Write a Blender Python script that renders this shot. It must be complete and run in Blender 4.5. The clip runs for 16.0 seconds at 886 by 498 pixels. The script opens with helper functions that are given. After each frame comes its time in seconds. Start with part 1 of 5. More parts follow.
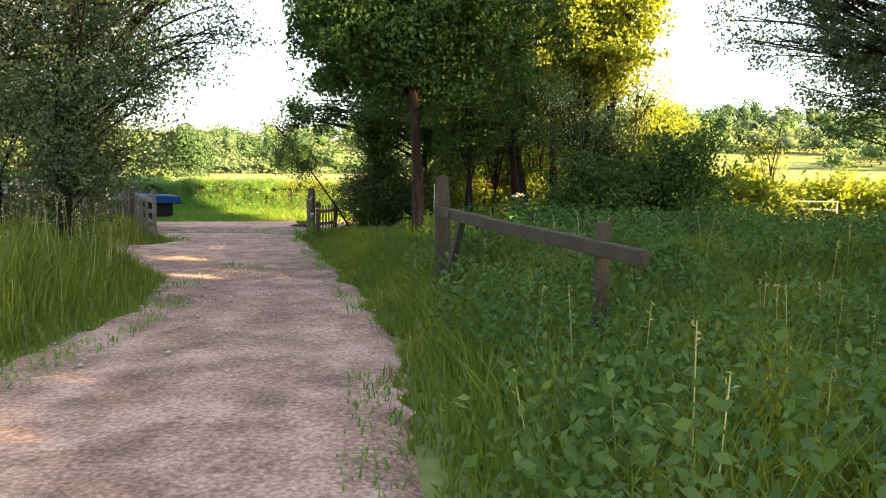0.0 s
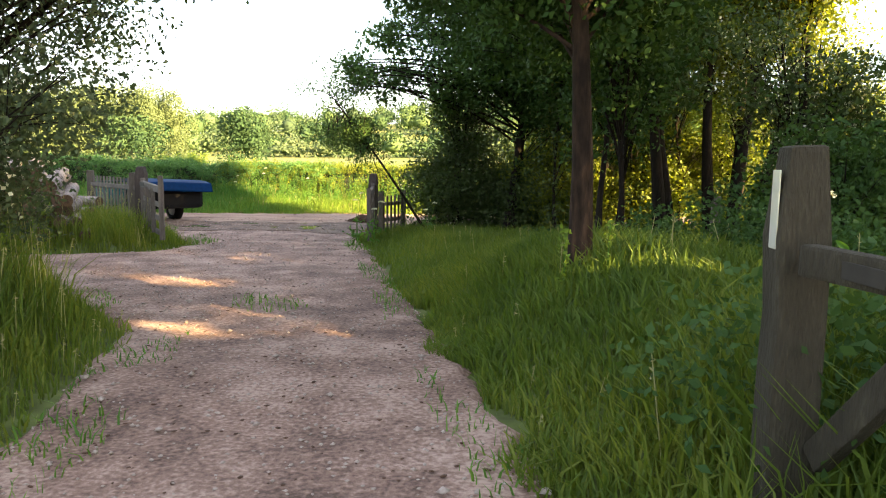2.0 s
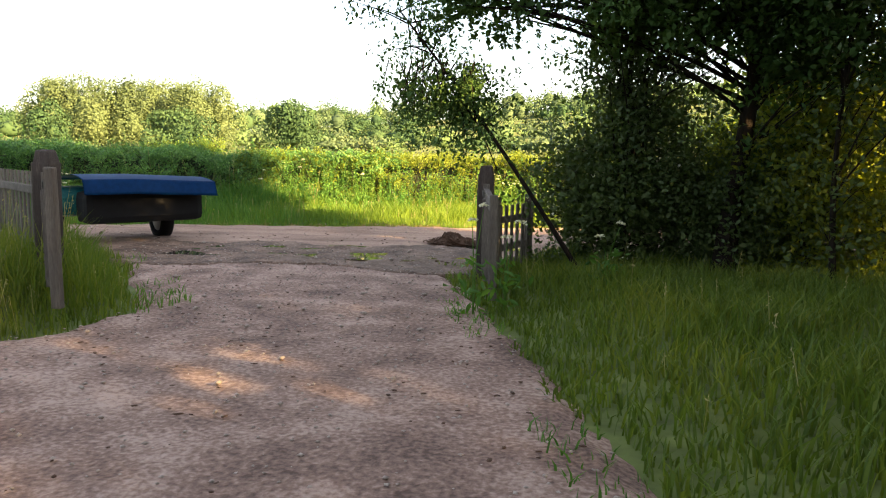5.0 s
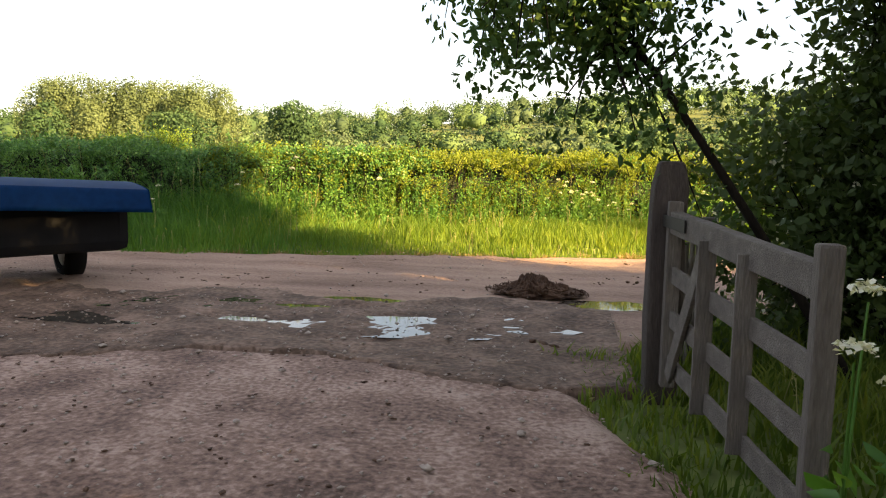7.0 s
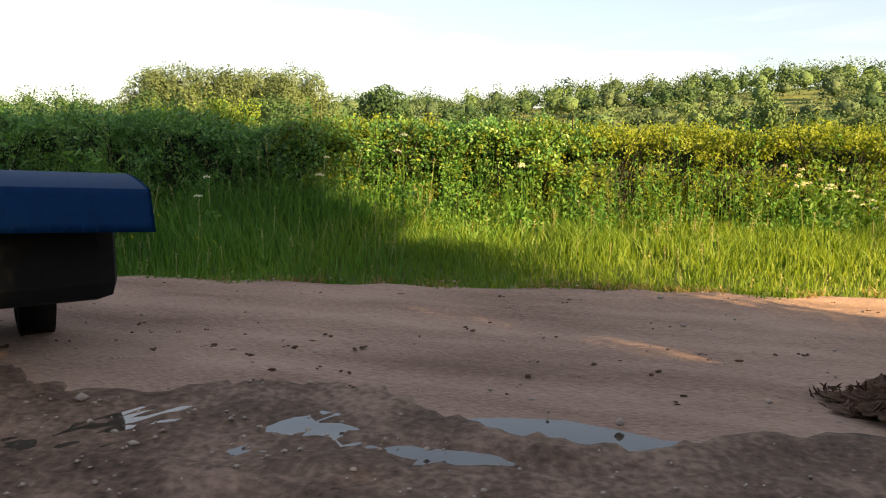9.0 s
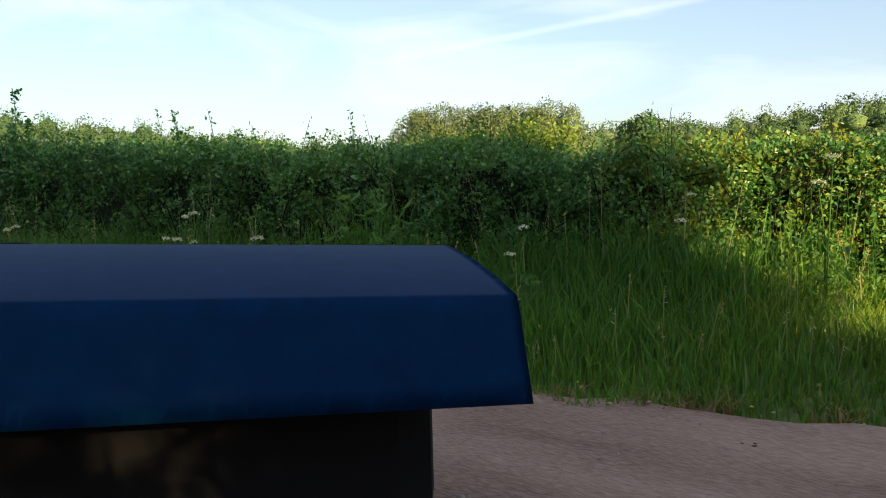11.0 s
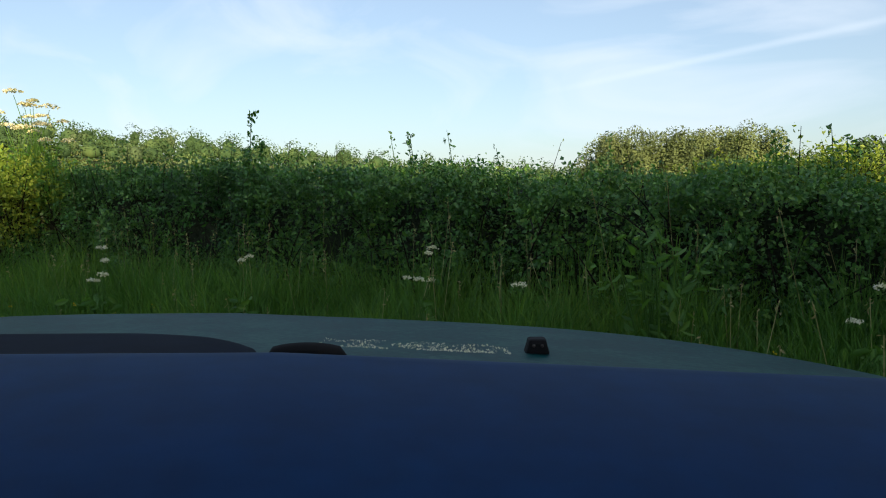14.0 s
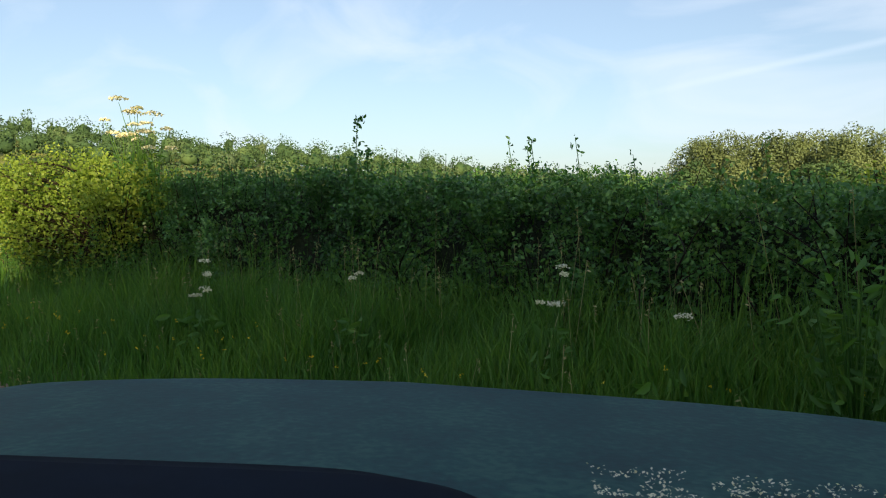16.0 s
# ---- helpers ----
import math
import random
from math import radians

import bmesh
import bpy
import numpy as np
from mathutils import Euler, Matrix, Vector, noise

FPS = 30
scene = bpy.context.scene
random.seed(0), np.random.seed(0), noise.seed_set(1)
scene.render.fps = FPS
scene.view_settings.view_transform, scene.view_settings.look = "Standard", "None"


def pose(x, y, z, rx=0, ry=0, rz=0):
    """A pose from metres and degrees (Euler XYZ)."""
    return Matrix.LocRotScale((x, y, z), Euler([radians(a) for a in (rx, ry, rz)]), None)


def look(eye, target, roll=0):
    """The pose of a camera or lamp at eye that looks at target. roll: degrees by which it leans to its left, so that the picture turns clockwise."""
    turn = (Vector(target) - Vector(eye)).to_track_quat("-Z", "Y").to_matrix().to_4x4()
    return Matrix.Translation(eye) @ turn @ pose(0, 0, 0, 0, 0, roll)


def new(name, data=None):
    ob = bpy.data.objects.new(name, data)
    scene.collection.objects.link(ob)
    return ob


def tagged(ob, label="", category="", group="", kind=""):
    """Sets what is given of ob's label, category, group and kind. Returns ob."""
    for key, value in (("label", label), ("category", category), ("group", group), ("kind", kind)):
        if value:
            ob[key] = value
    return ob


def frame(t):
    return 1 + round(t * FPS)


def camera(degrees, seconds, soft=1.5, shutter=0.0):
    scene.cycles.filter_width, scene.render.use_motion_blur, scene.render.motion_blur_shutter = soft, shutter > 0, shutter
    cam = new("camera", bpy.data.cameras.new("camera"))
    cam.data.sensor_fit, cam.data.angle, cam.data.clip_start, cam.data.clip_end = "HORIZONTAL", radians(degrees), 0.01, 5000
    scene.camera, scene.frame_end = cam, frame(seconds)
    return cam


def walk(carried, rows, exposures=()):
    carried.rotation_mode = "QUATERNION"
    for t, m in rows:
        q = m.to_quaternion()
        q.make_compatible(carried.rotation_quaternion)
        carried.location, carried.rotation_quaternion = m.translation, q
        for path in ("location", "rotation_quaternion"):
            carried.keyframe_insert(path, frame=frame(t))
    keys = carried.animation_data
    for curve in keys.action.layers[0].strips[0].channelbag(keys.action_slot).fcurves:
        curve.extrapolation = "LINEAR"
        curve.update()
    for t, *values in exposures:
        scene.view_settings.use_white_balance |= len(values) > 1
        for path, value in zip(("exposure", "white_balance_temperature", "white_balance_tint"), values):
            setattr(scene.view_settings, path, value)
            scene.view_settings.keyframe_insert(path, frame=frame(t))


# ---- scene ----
cam = camera(61.8, 16.0, soft=1.1)
METRES, EYE, TILT, LEAN, TURN = 24.0, 1.74, -6.0, -0.5, 0.0
ROWS = [
    (0.0, 0.0, 0.0, 0.0, -0.0, 0.0, -0.0),
    (0.5, -0.0077, 0.0532, 0.0045, 0.47, -0.46, 0.58),
    (1.0, -0.0165, 0.103, 0.009, 0.89, -0.58, 0.52),
    (1.5, -0.025, 0.1499, 0.013, 2.98, -1.26, 1.51),
    (2.0, -0.0385, 0.1967, 0.0173, 4.33, -1.19, -0.66),
    (2.5, -0.0511, 0.2434, 0.0218, 5.84, -0.62, -0.17),
    (3.0, -0.0662, 0.2887, 0.0267, 6.11, -0.07, -1.26),
    (3.5, -0.0785, 0.3348, 0.0298, 6.03, -0.18, -2.05),
    (4.0, -0.091, 0.3796, 0.0317, 7.04, -1.81, -1.96),
    (6.5, -0.1554, 0.6042, 0.0471, 8.17, -1.06, -0.77),
    (7.0, -0.1691, 0.646, 0.0502, 8.21, -1.17, -1.31),
    (7.5, -0.1808, 0.6849, 0.0536, 9.08, -1.59, -0.52),
    (8.0, -0.1949, 0.7208, 0.0554, 10.07, -2.66, -1.04),
    (10.5, -0.2764, 0.8495, 0.0678, 28.61, -0.63, -1.02),
    (11.0, -0.2955, 0.8624, 0.0696, 34.26, -0.55, -1.56),
    (11.5, -0.314, 0.8702, 0.0714, 39.8, -0.12, -2.88),
    (12.0, -0.3301, 0.875, 0.0725, 45.05, 0.52, -3.04),
    (12.5, -0.3368, 0.8762, 0.0739, 47.12, 0.51, -4.02),
    (13.0, -0.3388, 0.8771, 0.0742, 47.98, 0.46, -3.86),
    (13.5, -0.3389, 0.8772, 0.0743, 48.06, 0.49, -3.8),
    (14.0, -0.3395, 0.8774, 0.0743, 48.26, 0.66, -3.78),
    (14.5, -0.3435, 0.8783, 0.075, 49.39, 0.59, -3.73),
    (15.0, -0.3514, 0.8804, 0.0756, 51.54, 0.74, -3.55),
    (15.5, -0.3598, 0.8819, 0.0766, 53.59, 0.76, -3.91),
    (16.0, -0.3651, 0.8826, 0.077, 54.63, 0.65, -4.43),
]
PATH = [(t, pose(0, 0, EYE, TILT, LEAN, TURN) @ pose(METRES * x, METRES * y, METRES * z, 90 + pitch, roll, yaw)) for t, x, y, z, yaw, pitch, roll in ROWS]
walk(cam, PATH, exposures=[(0.0, 3.5, 6800, 11), (2.5, 3.5, 6800, 11), (4.2, 3.3, 6800, 11), (7.0, 2.7, 7200, 13), (8.2, 2.4, 7200, 13), (10.3, 2.0, 6200, 9), (11.0, 1.88, 6150, 9), (12.0, 1.68, 6100, 8), (16.0, 1.6, 6000, 8)])

# ---- world and sun ----
SUN_AZ, SUN_EL = 116.0, 20.0          # clockwise from +y, and above the horizon
world = bpy.data.worlds.new("sky")
scene.world = world
world.use_nodes = True
wn, wl = world.node_tree.nodes, world.node_tree.links
wn.clear()
sky = wn.new("ShaderNodeTexSky")
sky.sky_type, sky.sun_disc = "NISHITA", False
sky.sun_elevation, sky.sun_rotation = radians(SUN_EL), radians(SUN_AZ)
sky.air_density, sky.dust_density, sky.ozone_density = 1.0, 1.6, 1.0
coord = wn.new("ShaderNodeTexCoord")
stretch = wn.new("ShaderNodeMapping")
stretch.inputs["Scale"].default_value = (1.2, 3.5, 6.0)
stretch.inputs["Rotation"].default_value = (0.1, 0.35, 0.6)
cirrus = wn.new("ShaderNodeTexNoise")
cirrus.inputs["Scale"].default_value, cirrus.inputs["Detail"].default_value, cirrus.inputs["Distortion"].default_value = 1.6, 8.0, 0.7
wisps = wn.new("ShaderNodeMapRange")
wisps.inputs["From Min"].default_value, wisps.inputs["From Max"].default_value = 0.48, 0.78
wisps.inputs["To Min"].default_value, wisps.inputs["To Max"].default_value = 0.22, 0.75
veil = wn.new("ShaderNodeMixRGB")
veil.inputs["Color2"].default_value = (6.4, 6.6, 6.9, 1)
back = wn.new("ShaderNodeBackground")
back.inputs["Strength"].default_value = 0.05
wo = wn.new("ShaderNodeOutputWorld")
wl.new(coord.outputs["Generated"], stretch.inputs["Vector"])
wl.new(stretch.outputs["Vector"], cirrus.inputs["Vector"])
wl.new(cirrus.outputs["Fac"], wisps.inputs["Value"])
wl.new(wisps.outputs["Result"], veil.inputs["Fac"])
wl.new(sky.outputs["Color"], veil.inputs["Color1"])
across = wn.new("ShaderNodeVectorMath")
across.operation = "DOT_PRODUCT"
across.inputs[1].default_value = (0.0484, 0.2240, -0.9734)
off_line = wn.new("ShaderNodeMath")
off_line.operation = "ABSOLUTE"
trail = wn.new("ShaderNodeMapRange")
trail.interpolation_type = "SMOOTHSTEP"
trail.inputs["From Min"].default_value, trail.inputs["From Max"].default_value = 0.007, 0.0
trail.inputs["To Min"].default_value, trail.inputs["To Max"].default_value = 0.0, 0.2
along = wn.new("ShaderNodeVectorMath")
along.operation = "DOT_PRODUCT"
along.inputs[1].default_value = (-0.30, 0.933, 0.20)
reach = wn.new("ShaderNodeMapRange")
reach.interpolation_type = "SMOOTHSTEP"
reach.inputs["From Min"].default_value, reach.inputs["From Max"].default_value = 0.90, 0.985
both = wn.new("ShaderNodeMath")
both.operation = "MULTIPLY"
line_mix = wn.new("ShaderNodeMixRGB")
line_mix.inputs["Color2"].default_value = (7.6, 7.7, 7.8, 1)
wl.new(coord.outputs["Generated"], across.inputs[0])
wl.new(across.outputs["Value"], off_line.inputs[0])
wl.new(off_line.outputs[0], trail.inputs["Value"])
wl.new(coord.outputs["Generated"], along.inputs[0])
wl.new(along.outputs["Value"], reach.inputs["Value"])
wl.new(trail.outputs["Result"], both.inputs[0])
wl.new(reach.outputs["Result"], both.inputs[1])
wl.new(both.outputs[0], line_mix.inputs["Fac"])
wl.new(veil.outputs["Color"], line_mix.inputs["Color1"])
wl.new(line_mix.outputs["Color"], back.inputs["Color"])
wl.new(back.outputs["Background"], wo.inputs["Surface"])
sun_data = bpy.data.lights.new("sun", "SUN")
sun_data.energy, sun_data.angle, sun_data.color = 5.3, radians(0.6), (1.0, 0.70, 0.32)
sun = new("sun", sun_data)
sv = Vector((math.sin(radians(SUN_AZ)) * math.cos(radians(SUN_EL)), math.cos(radians(SUN_AZ)) * math.cos(radians(SUN_EL)), math.sin(radians(SUN_EL))))
sun.matrix_world = look(sv * 60, (0, 0, 0))


# ---- materials ----
def nodes_of(name):
    m = bpy.data.materials.new(name)
    m.use_nodes = True
    return m, m.node_tree.nodes, m.node_tree.links, m.node_tree.nodes["Principled BSDF"]


def ramp(n, stops):
    r = n.new("ShaderNodeValToRGB")
    r.color_ramp.elements[0].position, r.color_ramp.elements[0].color = stops[0][0], (*stops[0][1], 1)
    r.color_ramp.elements[1].position, r.color_ramp.elements[1].color = stops[-1][0], (*stops[-1][1], 1)
    for p, c in stops[1:-1]:
        e = r.color_ramp.elements.new(p)
        e.color = (*c, 1)
    return r


def leaf_material(name, dark, mid, light, through_light=0.45, gloss=0.55, patch=0.6, spec=0.3):
    """Leaves: colour by leaf and by drift across the plant; light also passes through them."""
    m, n, l, p = nodes_of(name)
    geo = n.new("ShaderNodeNewGeometry")
    r = ramp(n, [(0.0, dark), (0.5, mid), (1.0, light)])
    tex = n.new("ShaderNodeTexNoise")
    tex.inputs["Scale"].default_value, tex.inputs["Detail"].default_value = patch, 3.0
    tc = n.new("ShaderNodeTexCoord")
    add = n.new("ShaderNodeMath")
    add.operation = "MULTIPLY_ADD"
    add.inputs[1].default_value = 0.55
    sub = n.new("ShaderNodeMath")
    sub.operation = "MULTIPLY_ADD"
    sub.inputs[1].default_value, sub.inputs[2].default_value = 1.4, -0.48
    l.new(tc.outputs["Object"], tex.inputs["Vector"])
    l.new(tex.outputs["Fac"], sub.inputs[0])
    l.new(geo.outputs["Random Per Island"], add.inputs[0])
    l.new(sub.outputs[0], add.inputs[2])
    l.new(add.outputs[0], r.inputs["Fac"])
    l.new(r.outputs["Color"], p.inputs["Base Color"])
    p.inputs["Roughness"].default_value = gloss
    p.inputs["Specular IOR Level"].default_value = spec
    tr = n.new("ShaderNodeBsdfTranslucent")
    bright = n.new("ShaderNodeMixRGB")
    bright.blend_type, bright.inputs["Fac"].default_value = "MULTIPLY", 1.0
    bright.inputs["Color2"].default_value = (1.65, 1.55, 0.6, 1)
    l.new(r.outputs["Color"], bright.inputs["Color1"])
    l.new(bright.outputs["Color"], tr.inputs["Color"])
    mix = n.new("ShaderNodeMixShader")
    mix.inputs["Fac"].default_value = through_light
    l.new(p.outputs["BSDF"], mix.inputs[1])
    l.new(tr.outputs["BSDF"], mix.inputs[2])
    l.new(mix.outputs["Shader"], n["Material Output"].inputs["Surface"])
    return m


def rough_material(name, stops, scale=4.0, fine=40.0, rough=0.85, bump=0.4, stretch_xyz=(1, 1, 1), metal=0.0, spec=0.4):
    """Two scales of noise in colour, and a bump at the finer."""
    m, n, l, p = nodes_of(name)
    tc, mp = n.new("ShaderNodeTexCoord"), n.new("ShaderNodeMapping")
    mp.inputs["Scale"].default_value = stretch_xyz
    a, b = n.new("ShaderNodeTexNoise"), n.new("ShaderNodeTexNoise")
    a.inputs["Scale"].default_value, a.inputs["Detail"].default_value = scale, 4.0
    b.inputs["Scale"].default_value, b.inputs["Detail"].default_value = fine, 6.0
    mixv = n.new("ShaderNodeMath")
    mixv.operation = "MULTIPLY_ADD"
    mixv.inputs[1].default_value = 0.5
    half = n.new("ShaderNodeMath")
    half.operation = "MULTIPLY"
    half.inputs[1].default_value = 0.5
    r = ramp(n, stops)
    bm = n.new("ShaderNodeBump")
    bm.inputs["Strength"].default_value, bm.inputs["Distance"].default_value = bump, 0.02
    l.new(tc.outputs["Object"], mp.inputs["Vector"])
    l.new(mp.outputs["Vector"], a.inputs["Vector"])
    l.new(mp.outputs["Vector"], b.inputs["Vector"])
    l.new(b.outputs["Fac"], half.inputs[0])
    l.new(a.outputs["Fac"], mixv.inputs[0])
    l.new(half.outputs[0], mixv.inputs[2])
    l.new(mixv.outputs[0], r.inputs["Fac"])
    l.new(r.outputs["Color"], p.inputs["Base Color"])
    l.new(b.outputs["Fac"], bm.inputs["Height"])
    l.new(bm.outputs["Normal"], p.inputs["Normal"])
    p.inputs["Roughness"].default_value, p.inputs["Metallic"].default_value = rough, metal
    p.inputs["Specular IOR Level"].default_value = spec
    return m


LEAF_OAK = leaf_material("oak leaves", (0.027, 0.062, 0.018), (0.041, 0.088, 0.022), (0.066, 0.118, 0.028), 0.18, 0.65, 0.6, 0.15)
# Sunlight is put into this leaf colour: brighter and yellower than the other leaves.
LEAF_LIT = leaf_material("leaves coloured as sunlit", (0.088, 0.128, 0.02), (0.152, 0.195, 0.03), (0.225, 0.258, 0.045), 0.5)
LEAF_GREY = leaf_material("grey-green leaves", (0.035, 0.06, 0.032), (0.055, 0.085, 0.042), (0.09, 0.115, 0.06), 0.3, 0.65)
# Hedge colour for the stretch in shade; the shade's cooler green is painted in.
LEAF_HEDGE_SHADED = leaf_material("hedge leaves", (0.018, 0.07, 0.021), (0.063, 0.172, 0.043), (0.19, 0.345, 0.08), 0.28, 0.42, 0.9, 0.42)
LEAF_WEED = leaf_material("weed leaves", (0.032, 0.105, 0.022), (0.066, 0.165, 0.034), (0.145, 0.235, 0.05), 0.35, 0.55, 0.9, 0.2)
# Hedge colour for the stretch in sun; the sun's yellow is painted in.
LEAF_HEDGE_SUNLIT = leaf_material("hedge leaves coloured as sunlit", (0.07, 0.11, 0.018), (0.14, 0.19, 0.03), (0.24, 0.28, 0.05), 0.45, 0.6, 0.9, 0.15)
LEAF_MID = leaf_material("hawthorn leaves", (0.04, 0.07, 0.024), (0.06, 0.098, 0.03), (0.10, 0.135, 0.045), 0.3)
LEAF_BRAMBLE = leaf_material("bramble leaves", (0.026, 0.062, 0.02), (0.046, 0.095, 0.027), (0.075, 0.125, 0.035), 0.3, 0.65, 0.6, 0.12)
# Aerial haze is put into this colour: paler and bluer than near leaves.
LEAF_FAR = leaf_material("far foliage with haze tint", (0.04, 0.068, 0.042), (0.07, 0.108, 0.06), (0.104, 0.142, 0.078), 0.15, 0.95, 0.045, 0.05)
LEAF_FAR_DARK = leaf_material("far oak foliage", (0.022, 0.046, 0.026), (0.038, 0.074, 0.036), (0.066, 0.106, 0.048), 0.12, 0.95, 0.15, 0.05)
LEAF_FAR_PALE = leaf_material("far ash foliage", (0.062, 0.105, 0.05), (0.09, 0.145, 0.064), (0.12, 0.18, 0.08), 0.15, 0.95, 0.045, 0.05)
LEAF_POPLAR = leaf_material("poplar foliage", (0.064, 0.094, 0.05), (0.088, 0.124, 0.062), (0.112, 0.148, 0.072), 0.18, 0.95, 0.08, 0.05)
# Young growth, its colour brightened and yellowed to look sunlit.
LEAF_YOUNG_SUNLIT = leaf_material("young leaves coloured as sunlit", (0.09, 0.165, 0.024), (0.155, 0.24, 0.036), (0.25, 0.32, 0.055), 0.45)
# Near-black colour standing in for the shade deep in the hedge.
HEDGE_SHADE = rough_material("painted shade inside hedge", [(0.35, (0.009, 0.014, 0.008)), (0.65, (0.03, 0.045, 0.02))], 9, 60, 0.95, 1.0)
DRY = leaf_material("dry grass", (0.16, 0.11, 0.05), (0.26, 0.19, 0.09), (0.36, 0.28, 0.14), 0.3)
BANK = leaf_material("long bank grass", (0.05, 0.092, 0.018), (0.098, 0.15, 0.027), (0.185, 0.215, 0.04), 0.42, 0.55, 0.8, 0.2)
GRASS = leaf_material("grass blades", (0.036, 0.108, 0.021), (0.078, 0.186, 0.034), (0.158, 0.268, 0.048), 0.42, 0.5, 0.5)
# Yellower copy of the grass; low sunlight on the verge is painted in.
GRASS_SUNLIT = leaf_material("verge grass coloured as sunlit", (0.056, 0.116, 0.018), (0.114, 0.188, 0.028), (0.205, 0.26, 0.04), 0.42, 0.55, 0.6, 0.2)
SEED = leaf_material("grass seed heads", (0.20, 0.20, 0.09), (0.28, 0.27, 0.13), (0.36, 0.33, 0.18), 0.3)
PETAL = leaf_material("white petals", (0.50, 0.53, 0.44), (0.60, 0.61, 0.54), (0.70, 0.70, 0.65), 0.3)
YELLOW = leaf_material("yellow petals", (0.6, 0.42, 0.01), (0.7, 0.5, 0.02), (0.78, 0.6, 0.03), 0.2)
BARK = rough_material("dark bark", [(0.3, (0.008, 0.0065, 0.0055)), (0.72, (0.026, 0.020, 0.015))], 3, 30, 0.95, 0.9, (1, 1, 0.25), 0.0, 0.12)
BARK_OAK = rough_material("reddish bark", [(0.38, (0.012, 0.008, 0.006)), (0.52, (0.035, 0.022, 0.015)), (0.68, (0.10, 0.058, 0.036))], 4, 24, 0.95, 1.0, (1, 1, 0.25), 0.0, 0.15)
OLD_WOOD = rough_material("weathered oak", [(0.25, (0.05, 0.04, 0.032)), (0.55, (0.10, 0.083, 0.066)), (0.8, (0.19, 0.165, 0.14))], 2.5, 26, 0.85, 0.6, (6, 6, 0.7))
RAIL_WOOD = rough_material("weathered rail", [(0.25, (0.07, 0.058, 0.05)), (0.55, (0.14, 0.12, 0.105)), (0.8, (0.26, 0.235, 0.21))], 2.5, 26, 0.85, 0.6, (0.8, 6, 6))
UPRIGHT_WOOD = rough_material("weathered upright", [(0.25, (0.07, 0.058, 0.05)), (0.55, (0.14, 0.12, 0.105)), (0.8, (0.26, 0.235, 0.21))], 2.5, 26, 0.85, 0.6, (6, 6, 0.7))
# Gate-post oak, darker than the rails to stand in for the bush's shade.
POST_WOOD = rough_material("oak darkened as shaded", [(0.25, (0.03, 0.022, 0.019)), (0.55, (0.062, 0.048, 0.042)), (0.8, (0.12, 0.10, 0.09))], 2.5, 26, 0.9, 0.7, (6, 6, 0.7))
FENCE_WOOD = rough_material("mossy dark wood", [(0.25, (0.017, 0.014, 0.008)), (0.55, (0.038, 0.032, 0.02)), (0.8, (0.085, 0.075, 0.05))], 2.5, 26, 0.9, 0.7, (5, 3, 0.9))
DIRT = rough_material("gravelly earth", [(0.37, (0.10, 0.06, 0.046)), (0.5, (0.235, 0.148, 0.115)), (0.63, (0.42, 0.30, 0.245))], 2.2, 34, 0.92, 1.0)
LANE = rough_material("sandy lane", [(0.36, (0.165, 0.098, 0.072)), (0.5, (0.30, 0.195, 0.148)), (0.64, (0.42, 0.288, 0.222))], 1.3, 55, 0.92, 0.8, (0.45, 1.9, 1))
SOIL = rough_material("grassy soil", [(0.3, (0.045, 0.06, 0.015)), (0.5, (0.10, 0.13, 0.03)), (0.75, (0.20, 0.21, 0.06))], 0.05, 6, 0.95, 0.6)
MUD = rough_material("wet dark mud", [(0.36, (0.055, 0.034, 0.025)), (0.5, (0.13, 0.084, 0.06)), (0.64, (0.25, 0.165, 0.125))], 3, 25, 0.75, 0.9, (1, 1, 1), 0.0, 0.2)
HEAP = rough_material("dark manure", [(0.3, (0.035, 0.018, 0.010)), (0.7, (0.12, 0.062, 0.036))], 6, 40, 0.9, 0.8)
STONE = rough_material("pale stone", [(0.3, (0.22, 0.17, 0.14)), (0.7, (0.48, 0.41, 0.36))], 8, 50, 0.9, 0.4)
LOG_BARK = rough_material("birch log bark", [(0.34, (0.03, 0.023, 0.018)), (0.46, (0.12, 0.097, 0.085)), (0.62, (0.34, 0.29, 0.265))], 6, 34, 0.9, 0.7)
LOG_END = rough_material("sawn log end", [(0.35, (0.045, 0.027, 0.018)), (0.65, (0.155, 0.098, 0.064))], 9, 50, 0.85, 0.3)


def plain(name, colour, rough, metal=0.0, coat=0.0, spec=0.5):
    m, n, l, p = nodes_of(name)
    tex = n.new("ShaderNodeTexNoise")
    tex.inputs["Scale"].default_value, tex.inputs["Detail"].default_value = 14.0, 5.0
    tc = n.new("ShaderNodeTexCoord")
    r = ramp(n, [(0.3, tuple(c * 0.85 for c in colour)), (0.7, tuple(min(1, c * 1.15) for c in colour))])
    l.new(tc.outputs["Object"], tex.inputs["Vector"])
    l.new(tex.outputs["Fac"], r.inputs["Fac"])
    l.new(r.outputs["Color"], p.inputs["Base Color"])
    p.inputs["Roughness"].default_value, p.inputs["Metallic"].default_value = rough, metal
    p.inputs["Coat Weight"].default_value, p.inputs["Coat Roughness"].default_value = coat, 0.05
    p.inputs["Specular IOR Level"].default_value = spec
    return m


# The greenish mottling paints in the bonnet's speckled reflections along with dust.
PAINT = rough_material("dusty blue-grey car paint with reflections mottled in", [(0.4, (0.003, 0.06, 0.072)), (0.52, (0.006, 0.085, 0.09)), (0.62, (0.03, 0.13, 0.115))], 7, 70, 0.45, 0.03, (1, 1, 1), 0.0, 0.16)
DASH = plain("navy dashboard plastic", (0.001, 0.037, 0.135), 0.6, 0.0, 0.0, 0.12)
